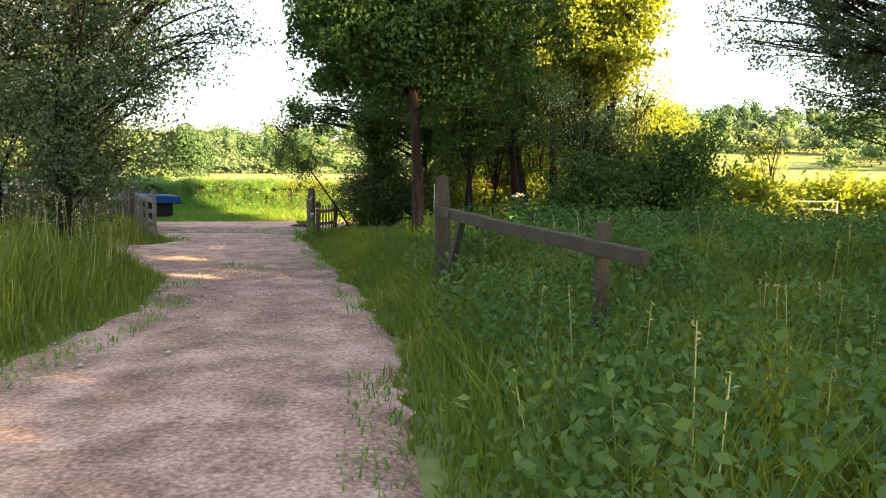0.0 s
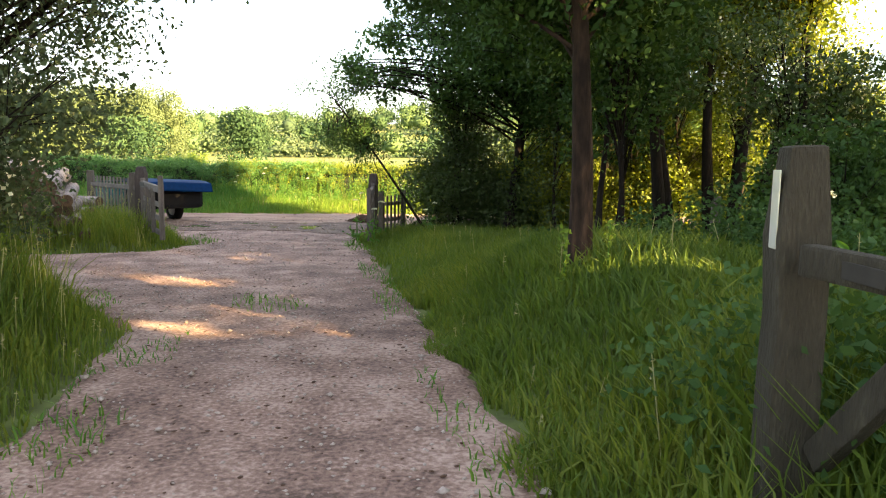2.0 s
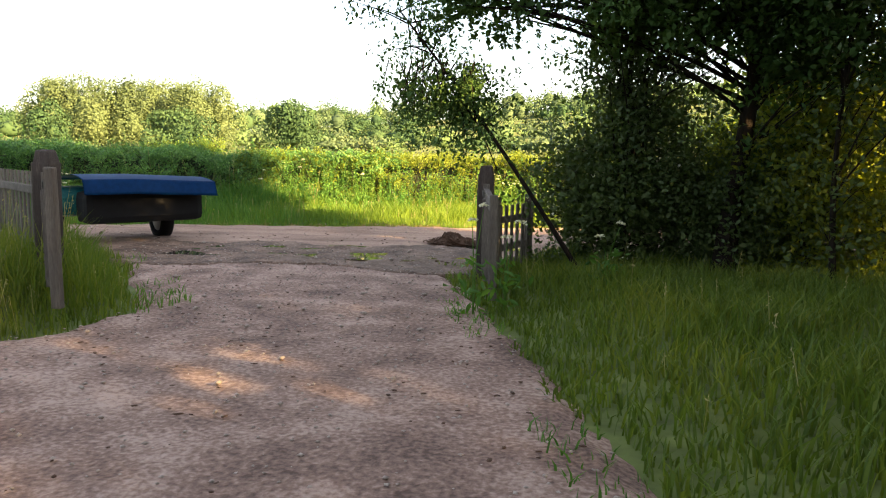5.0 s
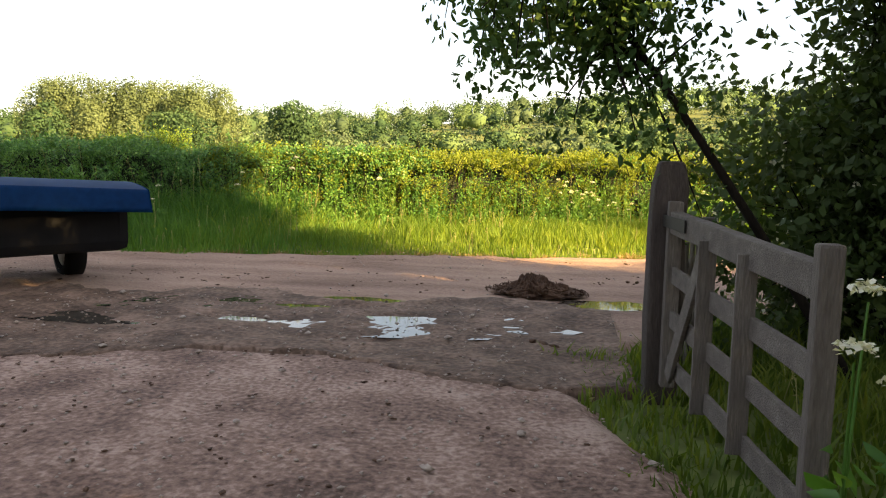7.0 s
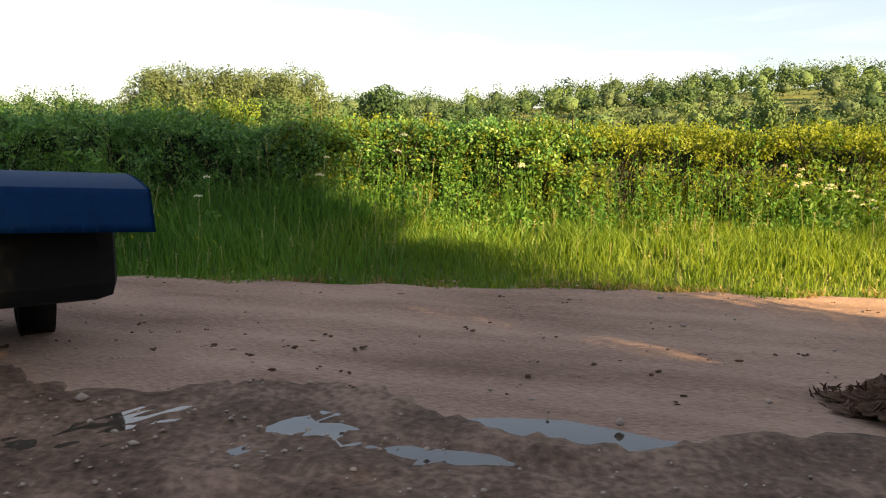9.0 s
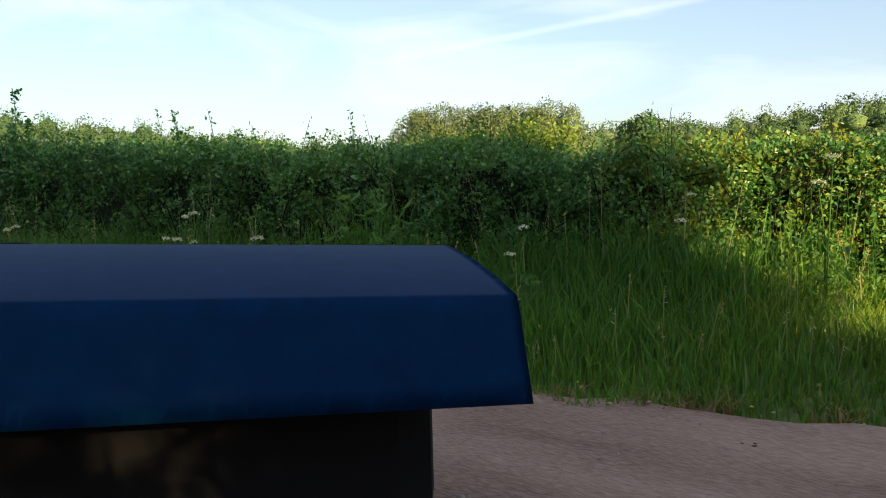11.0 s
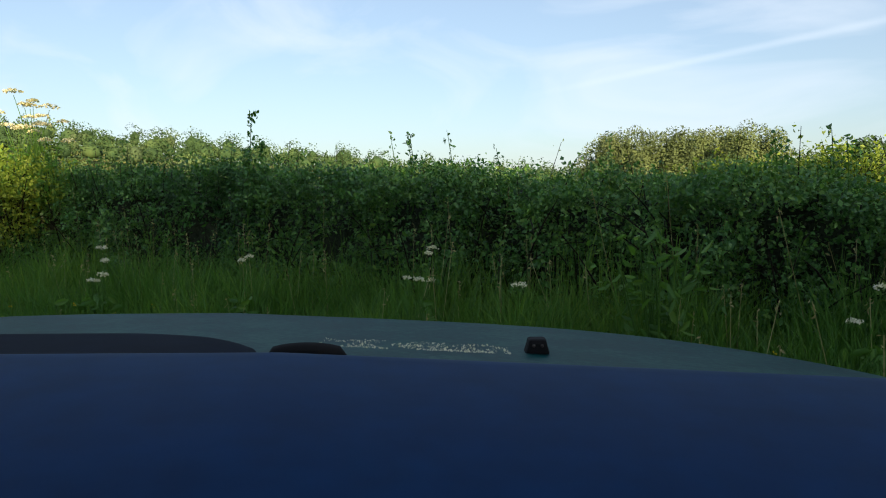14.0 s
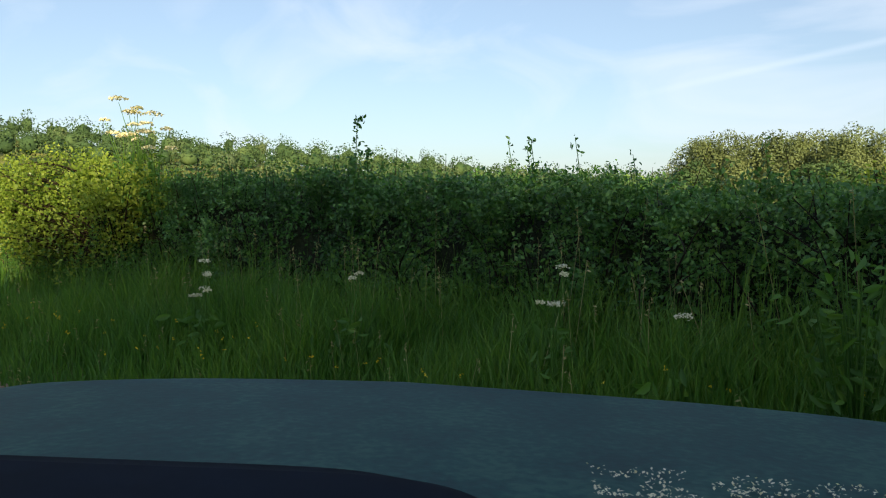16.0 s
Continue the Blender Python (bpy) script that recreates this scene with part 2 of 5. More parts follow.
DASH.node_tree.nodes["Principled BSDF"].inputs["Sheen Weight"].default_value = 0.12
DASH.node_tree.nodes["Principled BSDF"].inputs["Sheen Roughness"].default_value = 0.35
DASH.node_tree.nodes["Principled BSDF"].inputs["Sheen Tint"].default_value = (0.55, 0.75, 1.0, 1)
TRIM = plain("matt dark trim", (0.006, 0.012, 0.03), 0.75, 0.0, 0.0, 0.12)
BLACK = plain("black rubber", (0.008, 0.008, 0.009), 0.75, 0.0, 0.0, 0.12)
STEEL = plain("galvanised steel", (0.45, 0.45, 0.44), 0.45, 0.8)
IRON = plain("dark iron", (0.05, 0.045, 0.04), 0.6, 0.6)
WATER = plain("puddle water", (0.06, 0.05, 0.04), 0.04, 0.0, 0.0, 0.8)


# ---- mesh helpers ----
def mesh_arrays(name, verts, quads=None, tris=None, material=None, smooth=False):
    me = bpy.data.meshes.new(name)
    quads = np.zeros((0, 4), int) if quads is None else np.asarray(quads, int)
    tris = np.zeros((0, 3), int) if tris is None else np.asarray(tris, int)
    me.vertices.add(len(verts))
    me.vertices.foreach_set("co", np.asarray(verts, np.float32).ravel())
    nl = quads.size + tris.size
    me.loops.add(nl)
    me.loops.foreach_set("vertex_index", np.concatenate([quads.ravel(), tris.ravel()]).astype(np.int32))
    nf = len(quads) + len(tris)
    me.polygons.add(nf)
    starts = np.concatenate([np.arange(len(quads)) * 4, quads.size + np.arange(len(tris)) * 3]).astype(np.int32)
    me.polygons.foreach_set("loop_start", starts)
    if smooth:
        me.polygons.foreach_set("use_smooth", np.ones(nf, bool))
    me.update(calc_edges=True)
    me.validate()
    if material:
        me.materials.append(material)
    return me


def part(name, bm, material, parent, label=""):
    me = bpy.data.meshes.new(name)
    bm.to_mesh(me)
    bm.free()
    me.materials.append(material)
    ob = new(name, me)
    ob.parent = parent
    return tagged(ob, label)


def mesh_part(name, me, parent, label="", kind=""):
    ob = new(name, me)
    ob.parent = parent
    return tagged(ob, label, kind=kind)


def base(name, x, y, z, rz=0):
    ob = new(name)
    ob.matrix_world = pose(x, y, z, 0, 0, rz)
    return ob


def box_bm(size, centre=(0, 0, 0), bevel=0.008, turn=None, cuts=0, wobble=0.0, seed=0):
    bm = bmesh.new()
    bmesh.ops.create_cube(bm, size=1)
    bmesh.ops.scale(bm, vec=size, verts=bm.verts)
    if cuts:
        long = max(range(3), key=lambda k: size[k])
        es = [e for e in bm.edges if abs((e.verts[0].co - e.verts[1].co)[long]) > size[long] * 0.9]
        bmesh.ops.subdivide_edges(bm, edges=es, cuts=cuts, use_grid_fill=True)
    if bevel:
        es = [e for e in bm.edges if len(e.link_faces) == 2 and e.calc_face_angle(0) > 0.5]
        bmesh.ops.bevel(bm, geom=es, offset=bevel, segments=2, affect="EDGES", profile=0.6)
    if wobble:
        for v in bm.verts:
            q = v.co * 3.1 + Vector((seed * 3.7, seed * 1.3, 0))
            v.co += Vector((noise.noise(q), noise.noise(q + Vector((9, 0, 0))), noise.noise(q + Vector((0, 9, 0))))) * wobble
    bm.transform(Matrix.Translation(centre) @ (turn if turn else Matrix()))
    return bm


def beam_bm(a, b, wide, high, bevel=0.008, cuts=4, wobble=0.004, seed=0):
    """A timber of that width and height whose middle line runs from a to b."""
    a, b = Vector(a), Vector(b)
    d = b - a
    rot = d.to_track_quat("X", "Z").to_matrix().to_4x4()
    return box_bm((d.length, wide, high), (a + b) / 2, bevel, rot, cuts, wobble, seed)


def tube_arrays(points, radii, sides=7):
    """Rings along a line of points: vertices and quads."""
    pts = [Vector(p) for p in points]
    vs, qs = [], []
    for i, p in enumerate(pts):
        d = (pts[min(i + 1, len(pts) - 1)] - pts[max(i - 1, 0)]).normalized()
        u = d.orthogonal().normalized() if abs(d.z) < 0.9 else d.cross(Vector((0, 1, 0))).normalized()
        w = d.cross(u)
        for k in range(sides):
            a = 2 * math.pi * k / sides
            vs.append(p + (u * math.cos(a) + w * math.sin(a)) * radii[i])
    for i in range(len(pts) - 1):
        for k in range(sides):
            k2 = (k + 1) % sides
            qs.append((i * sides + k, i * sides + k2, (i + 1) * sides + k2, (i + 1) * sides + k))
    return vs, qs


class Tubes:
    def __init__(self):
        self.v, self.q = [], []

    def add(self, points, radii, sides=7):
        v, q = tube_arrays(points, radii, sides)
        k = len(self.v)
        self.v += v
        self.q += [tuple(i + k for i in f) for f in q]

    def mesh(self, name, material):
        return mesh_arrays(name, [tuple(v) for v in self.v], self.q, None, material, True)


def unit(v):
    return v / np.maximum(np.linalg.norm(v, axis=1, keepdims=True), 1e-9)


def leaf_arrays(rng, centres, size, aim=None, aim_weight=0.0, wide=0.55, droop=0.0, simple=False):
    """One leaf at every centre, folded along its midrib; aim: a direction for each that its face leans towards."""
    n = len(centres)
    axis = unit(rng.normal(size=(n, 3)) + np.array([0, 0, -droop]))
    face = unit(rng.normal(size=(n, 3)) * (1 - aim_weight) + (0 if aim is None else aim * aim_weight * 1.7))
    side = unit(np.cross(axis, face))
    up = np.cross(side, axis)
    ln = size * rng.uniform(0.65, 1.25, size=(n, 1))
    wd = ln * wide * rng.uniform(0.8, 1.15, size=(n, 1)) * 0.5
    if simple:
        v = np.stack([centres - axis * ln * 0.5, centres + side * wd + up * ln * 0.08, centres + axis * ln * 0.5 - up * ln * 0.06, centres - side * wd + up * ln * 0.08], 1)
        return v.reshape(-1, 3), np.arange(n * 4).reshape(n, 4)
    curl = up * ln * 0.09
    v = np.stack([centres - axis * ln * 0.5, centres - axis * ln * 0.2 + side * wd * 0.9 + curl, centres + axis * ln * 0.18 + side * wd * 0.85 + curl,
                  centres + axis * ln * 0.5 - up * ln * 0.10, centres + axis * ln * 0.18 - side * wd * 0.85 + curl, centres - axis * ln * 0.2 - side * wd * 0.9 + curl], 1)
    k = np.arange(n)[:, None] * 6
    return v.reshape(-1, 3), np.concatenate([k + np.array([0, 1, 2, 3]), k + np.array([0, 3, 4, 5])])


def leaves_mesh(name, rng, centres, size, material, **kw):
    v, q = leaf_arrays(rng, centres, size, **kw)
    return mesh_arrays(name, v, q, None, material)


def blades_mesh(name, rng, at, height, material, width=0.006, lean=0.35, blow=(0, 0)):
    """Bent grass blades: a quad and a tip each. at: (n, 3) feet; height: a number or (n,)."""
    n = len(at)
    h = np.broadcast_to(np.asarray(height, float), (n,)) * rng.uniform(0.55, 1.15, n)
    a = rng.uniform(0, 2 * math.pi, n)
    d = np.stack([np.cos(a), np.sin(a), np.zeros(n)], 1)
    b = rng.uniform(0, 2 * math.pi, n)
    w = np.stack([np.cos(b), np.sin(b), np.zeros(n)], 1) * (width * rng.uniform(0.6, 1.5, n))[:, None]
    le = (lean * rng.uniform(0.2, 1.6, n) * h)[:, None]
    bl = np.array([blow[0], blow[1], 0.0]) * h[:, None]
    up = np.array([0, 0, 1.0]) * h[:, None]
    mid = at + up * 0.55 + (d * le + bl) * 0.3
    tip = at + up * rng.uniform(0.8, 1.0, (n, 1)) + d * le + bl
    v = np.stack([at - w, at + w, mid + w * 0.8, mid - w * 0.8, tip], 1).reshape(-1, 3)
    k = np.arange(n)[:, None] * 5
    return mesh_arrays(name, v, k + np.array([0, 1, 2, 3]), k + np.array([3, 2, 4]), material)


# ---- the plan ----
def line_y(points):
    xs, ys = [p[0] for p in points], [p[1] for p in points]
    return lambda x: np.interp(x, xs, ys)


HEDGE_Y = line_y([(-40, 14.5), (-26, 19.6), (-19, 22.3), (-14.6, 24.2), (-11.3, 25.4), (-8.1, 26.6), (-5, 27.5), (0, 28.6), (8, 30.2), (24, 33.0), (45, 36)])
FAR_EDGE = line_y([(-40, 11.8), (-26, 17.2), (-19, 20.0), (-14, 22.2), (-10.7, 23.9), (-6, 24.7), (-2.9, 25.2), (4, 26.0), (20, 28.5), (45, 32)])
NEAR_EDGE = line_y([(-40, 8.0), (-26, 13.6), (-19, 16.4), (-13, 19.0), (-9.5, 20.3), (-8.2, 20.0), (-3.6, 20.4), (-2.6, 21.7), (4, 22.6), (20, 25.0), (45, 28.5)])
TRACK_L = line_y([(-6, -3.4), (0, -3.3), (6, -3.2), (8, -3.25), (10.5, -3.9), (12, -5.4), (14, -7.6), (14.8, -8.2), (15.35, -7.1), (15.9, -6.2), (17, -6.15), (18, -6.75), (19, -7.4), (21, -8.6)])   # x of the track's edge, by y
TRACK_R = line_y([(-6, 0.6), (0, 0.2), (6, -0.4), (8, -0.75), (10.7, -1.45), (13.5, -2.2), (16, -2.85), (19.5, -3.9), (21, -4.2)])


def smooth(a, b, v):
    q = np.clip((v - a) / (b - a), 0, 1)
    return q * q * (3 - 2 * q)


HILL = line_y([(-180, 8), (-60, 22), (-35, 29), (-22, 35), (-12, 38), (0, 31), (14, 19), (30, 10), (45, 12), (55, 22), (68, 33), (85, 46), (110, 30), (180, 8)])


def height(x, y):
    """The ground's height."""
    x, y = np.asarray(x, float), np.asarray(y, float)
    z = np.where(y < 20, 0.36 * (1 - y / 20), 0.0)
    z = np.where(y < -8, 0.36 * 1.4, z)
    right = smooth(0.0, 1.2, x - TRACK_R(y)) * (smooth(21, 17, y) * 0.16 + smooth(14.5, 11.5, y) * smooth(5.0, 8.6, y) * 0.42)
    left = smooth(0.0, 1.2, TRACK_L(y) - x) * smooth(20.5, 17, y) * 0.16
    verge = smooth(0.0, 1.0, y - FAR_EDGE(x)) * 0.10
    r = np.hypot(x + 6, y - 18)
    az = np.degrees(np.arctan2(-x - 6, y - 18))
    far = HILL(az) * smooth(230, 560, r)
    foot = 0.2 * np.exp(-((x + 0.1) / 1.1) ** 2 - ((y - 10.1) / 1.5) ** 2) * smooth(0.0, 0.6, x - TRACK_R(y))
    return z + right + left + verge + far + foot - 0.02


# ---- ground, track and lane ----
def ground_sheet():
    near = np.concatenate([np.arange(-32, -6, 0.5), np.arange(-6, 6, 0.14), np.arange(6, 32.01, 0.5)])
    far = np.concatenate([np.arange(40, 120, 10), np.arange(120, 800, 30), np.array([900, 1100, 1500, 2200, 3500])])
    xs = np.concatenate([-far[::-1], near, far])
    ys = xs + 12
    gx, gy = np.meshgrid(xs, ys)
    gz = height(gx, gy)
    v = np.stack([gx, gy, gz], 2).reshape(-1, 3)
    nx, ny = len(xs), len(ys)
    i = (np.arange(ny - 1)[:, None] * nx + np.arange(nx - 1)[None]).ravel()
    q = np.stack([i, i + 1, i + nx + 1, i + nx], 1)
    ob = new("ground", mesh_arrays("ground", v, q, None, SOIL, True))
    return tagged(ob, "grassy green fields and soil reaching the wooded hills", "ground", kind="structure")


PUDDLES = [(-7.3, 20.5, 0.55, 0.14), (-6.3, 20.75, 0.6, 0.13), (-5.2, 21.0, 0.5, 0.15), (-6.0, 21.35, 0.6, 0.12), (-4.35, 21.2, 0.35, 0.12), (-3.85, 21.7, 0.45, 0.16), (-7.9, 21.0, 0.4, 0.10), (-5.1, 20.4, 0.35, 0.1), (-4.9, 21.6, 0.4, 0.1), (-3.45, 22.1, 0.4, 0.13)]


def hollow(x, y):
    return -0.018 * min(1.0, sum(math.exp(-((x - a) / (0.75 * c)) ** 2 - ((y - b) / (0.75 * d)) ** 2) for a, b, c, d in PUDDLES))


def strip(name, us, lo, hi, across, lift, material, label, along_y=False):
    """A sheet between two edges, following the ground."""
    rng = np.random.default_rng(5)
    vs = []
    for u in us:
        a, b = lo(u), hi(u)
        a, b = a - 0.06 + rng.uniform(-0.05, 0.05), b + 0.06 + rng.uniform(-0.05, 0.05)
        for k in range(across + 1):
            w = a + (b - a) * k / across
            x, y = (w, u) if along_y else (u, w)
            rut = hollow(x, y) + 0.02 * noise.noise(Vector((x * 0.9, y * 0.9, 0))) + 0.016 * noise.noise(Vector((x * 3.5, y * 3.5, 4 + 9 * lift)))
            if material == MUD:
                rut += 0.016 * noise.noise(Vector((x * 3.0, y * 8.0, 1))) + 0.010 * noise.noise(Vector((x * 12, y * 16, 2)))
                rut += 0.03 * (abs(2 * k / across - 1) ** 6) - 0.05 * (abs(2 * k / across - 1) ** 20)
            edge = 0.0 if 0 < k < across else -0.06
            vs.append((x, y, float(height(x, y)) + lift + rut + edge))
    n = across + 1
    q = [(i * n + k, i * n + k + 1, (i + 1) * n + k + 1, (i + 1) * n + k) for i in range(len(us) - 1) for k in range(across)]
    ob = new(name, mesh_arrays(name, vs, q, None, material, True))
    return tagged(ob, label, "road", kind="structure")


ground_sheet()
strip("road", np.arange(-38, 44, 0.2), NEAR_EDGE, FAR_EDGE, 36, 0.045, LANE, "sandy unpaved country lane with scattered dirt")
strip("mud_patch", np.arange(-8.6, -3.5, 0.05), lambda x: 19.7 + 0.25 * math.sin(x * 1.9), lambda x: 21.75 + 0.2 * math.sin(x * 2.7 + 1), 40, 0.066, MUD, "wet dark mud where the track meets the lane")
strip("track", np.concatenate([np.arange(-60, -5.5, 1.0), np.arange(-5.5, 20.0, 0.15)]), TRACK_L, TRACK_R, 30, 0.06, DIRT, "stony reddish earth track leading to the lane", True)


# ---- trees ----
def crown_points(rng, n, centre, radii, flat=0.0):
    """Points mostly near the outside of an uneven ellipsoid."""
    d = unit(rng.normal(size=(n, 3)))
    r = rng.uniform(0.35, 1.0, (n, 1)) ** 0.5
    lump = np.array([0.85 + 0.35 * noise.noise(Vector(tuple(v * 1.7 + np.array(centre) * 0.37))) for v in d])[:, None]
    p = d * r * lump * np.array(radii) + np.array(centre)
    return p


def bend(a, b, lift, k=5):
    """A curved line from a to b that first rises by lift."""
    a, b = Vector(a), Vector(b)
    c = (a + b) / 2 + Vector((0, 0, lift))
    return [a * (1 - s) ** 2 + c * 2 * s * (1 - s) + b * s * s for s in [i / k for i in range(k + 1)]]


# gaps cut in the leaves so that the low sun reaches track and lane: the lit spot, and the gap's radius
SUN_GAPS = [(-6.55, 23.42, 0.20), (-5.35, 23.02, 0.15), (-4.95, 22.3, 0.18), (-8.9, 21.95, 0.18), (-4.65, 12.95, 0.24), (-3.5, 10.5, 0.2), (-7.3, 23.0, 0.12), (-1.0, 11.0, 0.22), (-0.3, 9.6, 0.16), (0.2, 10.4, 0.2)]
# wider holes cut sunward through the crowns, to put light on the shrubs
SHRUB_SUN_GAPS = [(0.0, 20.7, 1.3, 0.55), (0.8, 20.3, 1.6, 0.5), (1.6, 20.2, 1.0, 0.4)]


def leafy(p):
    """The points of p that lie in none of those gaps."""
    keep = np.ones(len(p), bool)
    way = np.array(sv)
    for x, y, r in SUN_GAPS:
        v = p - np.array([x, y, float(height(x, y)) + 0.05])
        along = v @ way
        keep &= (along < 0) | (np.linalg.norm(v - along[:, None] * way, axis=1) > r)
    for x, y, z, r in SHRUB_SUN_GAPS:
        v = p - np.array([x, y, z])
        along = v @ way
        keep &= (along < 1.3) | (np.linalg.norm(v - along[:, None] * way, axis=1) > r)
    return p[keep]


def tree(name, label, seed, x, y, trunk_h, trunk_r, crowns, limbs, per_limb, leaf, leaf_mat, bark, cluster=0.45, lean=(0, 0), twigs=3, category="tree", blossom=0, droop=0.0, simple=True, start=(0.3, 0.85)):
    """crowns: a list of (centre, radii) relative to the foot. Limbs run from the trunk to points of the crown, each with twigs and a cluster of leaves."""
    rng = np.random.default_rng(seed)
    root = base(name, x, y, float(height(x, y)))
    wood = Tubes()
    top = Vector((lean[0], lean[1], trunk_h))
    stem = [Vector((lean[0] * s + 0.05 * math.sin(7 * s + seed), lean[1] * s + 0.05 * math.cos(5 * s + seed), trunk_h * s - 0.05)) for s in [i / 8 for i in range(9)]]
    stem = [p - stem[0] + Vector((0, 0, -0.08)) for p in stem]
    wood.add(stem, [trunk_r * (1.35 if i == 0 else 1.08 if i == 1 else 1 - 0.075 * i) for i in range(9)], 9)
    pts = []
    total = sum(r[0] * r[1] * r[2] for _, r in crowns)
    for c, r in crowns:
        n = max(3, round(limbs * r[0] * r[1] * r[2] / total))
        for p in crown_points(rng, n, c, r):
            s = float(np.clip((p[2] / max(trunk_h, 0.1)) * rng.uniform(*start), 0.12, 0.98))
            k = min(7, int(s * 8))
            a = stem[k].lerp(stem[k + 1], s * 8 - k)
            d = (Vector(p) - a).length
            way = bend(a, p, rng.uniform(0.02, 0.22) * d)
            r0 = min(trunk_r * 0.45, 0.009 * d + 0.004)
            wood.add(way, [r0 * (1 - 0.15 * i) for i in range(6)], 4)
            clumps = [Vector(p)] + [way[rng.integers(2, 6)] + Vector(rng.normal(size=3) * cluster * 0.9) for _ in range(twigs)]
            for c2 in clumps[1:]:
                wood.add([way[3], (way[4] + c2) / 2, c2], [r0 * 0.4, r0 * 0.3, r0 * 0.12], 3)
            for c2 in clumps:
                m = max(4, per_limb // len(clumps))
                pts.append(np.array(c2) + np.clip(rng.normal(size=(m, 3)), -1.25, 1.25) * cluster * rng.uniform(0.5, 1.0) * np.array([1, 1, 0.75]))
    mesh_part("trunk", wood.mesh("trunk", bark), root)
    at = np.array(root.matrix_world.translation)
    p = leafy(np.concatenate(pts) + at) - at
    mesh_part("crown", leaves_mesh("crown", rng, p, leaf, leaf_mat, droop=droop, simple=simple), root, kind="stuff")
    if blossom:
        b = p[rng.integers(0, len(p), blossom)]
        c = np.concatenate([b + rng.normal(size=b.shape) * 0.05 for _ in range(6)])
        mesh_part("blossom", leaves_mesh("blossom", rng, c, 0.035, PETAL, wide=0.9, simple=True), root, "clusters of small white blossom", kind="stuff")
    return tagged(root, label, category)


# the oak beside the track
tree("oak_tree", "young oak with a slender reddish trunk and dense dark crown", 1, -0.33, 10.1, 6.6, 0.07,
     [((0.1, 0.3, 4.1), (1.95, 2.1, 1.9)), ((-0.9, 0.9, 2.75), (1.3, 1.3, 0.75)), ((0.9, 1.2, 3.0), (1.3, 1.5, 0.95)), ((0.2, -0.5, 3.1), (1.3, 1.2, 0.7)), ((0.4, 1.6, 2.35), (1.5, 1.0, 0.5)), ((-1.3, 0.3, 3.7), (1.25, 1.3, 1.0)), ((0.0, 0.1, 2.75), (0.9, 0.9, 0.5))], 195, 740, 0.072, LEAF_OAK, BARK_OAK, 0.25, (-0.12, 0.0), start=(0.62, 1.0))
# dark many-stemmed trees behind it
# the first two get plain leaves, the rest the sunlit-coloured copy
for i, (dx, dy, ln) in enumerate([(-1.0, -0.2, -0.6), (-0.6, 0.4, -0.9), (0.25, 0.45, -0.35), (0.6, 0.3, 0.7), (0.95, 0.2, 1.4), (1.1, 1.5, 0.3)]):
    tree("alder_tree", "dark leaning alder trunk in a clump with a leafy top", 20 + i, 2.6 + dx * 0.8, 17.6 + dy, 8.0, 0.095,
         # the masses at 6.6 m are out of view, added to shade the hedge
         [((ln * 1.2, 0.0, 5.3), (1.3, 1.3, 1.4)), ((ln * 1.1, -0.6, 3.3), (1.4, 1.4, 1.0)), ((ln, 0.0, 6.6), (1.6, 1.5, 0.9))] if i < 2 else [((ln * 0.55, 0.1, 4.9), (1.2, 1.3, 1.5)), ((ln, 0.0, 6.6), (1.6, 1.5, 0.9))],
         54, 250, 0.12, LEAF_MID if i < 2 else LEAF_LIT, BARK, 0.25, (ln, 0.1), start=(0.6, 0.95))
tree("ash_tree", "tall tree beside the trunks, leaves coloured yellow-green as sunlit", 31, 3.3, 18.6, 7.4, 0.09,
     # the top mass is out of view, added to shade the hedge
     [((-0.1, 0, 5.1), (1.4, 1.4, 2.2)), ((0.1, 0.1, 3.0), (1.2, 1.0, 0.8)), ((-0.1, 0, 7.2), (1.5, 1.4, 0.9))], 84, 290, 0.10, LEAF_LIT, BARK, 0.23, start=(0.55, 0.95))
tree("field_maple", "rounded maple with dense leaves coloured yellow-green as sunlit", 32, 6.4, 22.6, 3.6, 0.12,
     [((0, 0, 2.7), (1.05, 1.05, 1.4))], 45, 260, 0.11, LEAF_LIT, BARK, 0.34)
tree("hawthorn_bush", "hawthorn in white blossom beside the dark trunks", 33, 2.7, 14.0, 2.8, 0.07,
     [((0.1, 0, 2.2), (1.1, 0.9, 0.5)), ((0.8, 0.2, 1.6), (0.7, 0.7, 0.5)), ((-0.3, 0.1, 2.8), (0.5, 0.5, 0.35))], 40, 240, 0.07, LEAF_MID, BARK, 0.26, blossom=300, category="bush")
tree("hazel_tree", "spreading hazel with low dark branches behind the oak", 35, 0.5, 15.2, 3.6, 0.05,
     [((0, 0, 3.5), (1.6, 1.5, 1.0)), ((-0.9, 0.6, 3.5), (1.5, 1.3, 1.0))], 55, 340, 0.10, LEAF_OAK, BARK, 0.26, start=(0.55, 0.95))
for i, (x, y) in enumerate([(0.5, 13.7)]):
    tree("hazel_tree", "spreading hazel with low dark branches behind the oak", 170 + i, x, y, 3.8, 0.04, [((0, 0, 3.3), (1.2, 1.2, 0.8)), ((0.1, 0.2, 2.5), (0.8, 0.8, 0.4))], 44, 330, 0.08, LEAF_OAK, BARK, 0.25, start=(0.5, 0.95))
tree("hazel_tree", "thin-stemmed hazel in front of sunlit shrubs", 36, 1.2, 18.2, 3.4, 0.04, [((0, 0, 3.4), (1.2, 1.2, 0.9))], 30, 250, 0.11, LEAF_OAK, BARK, 0.34)
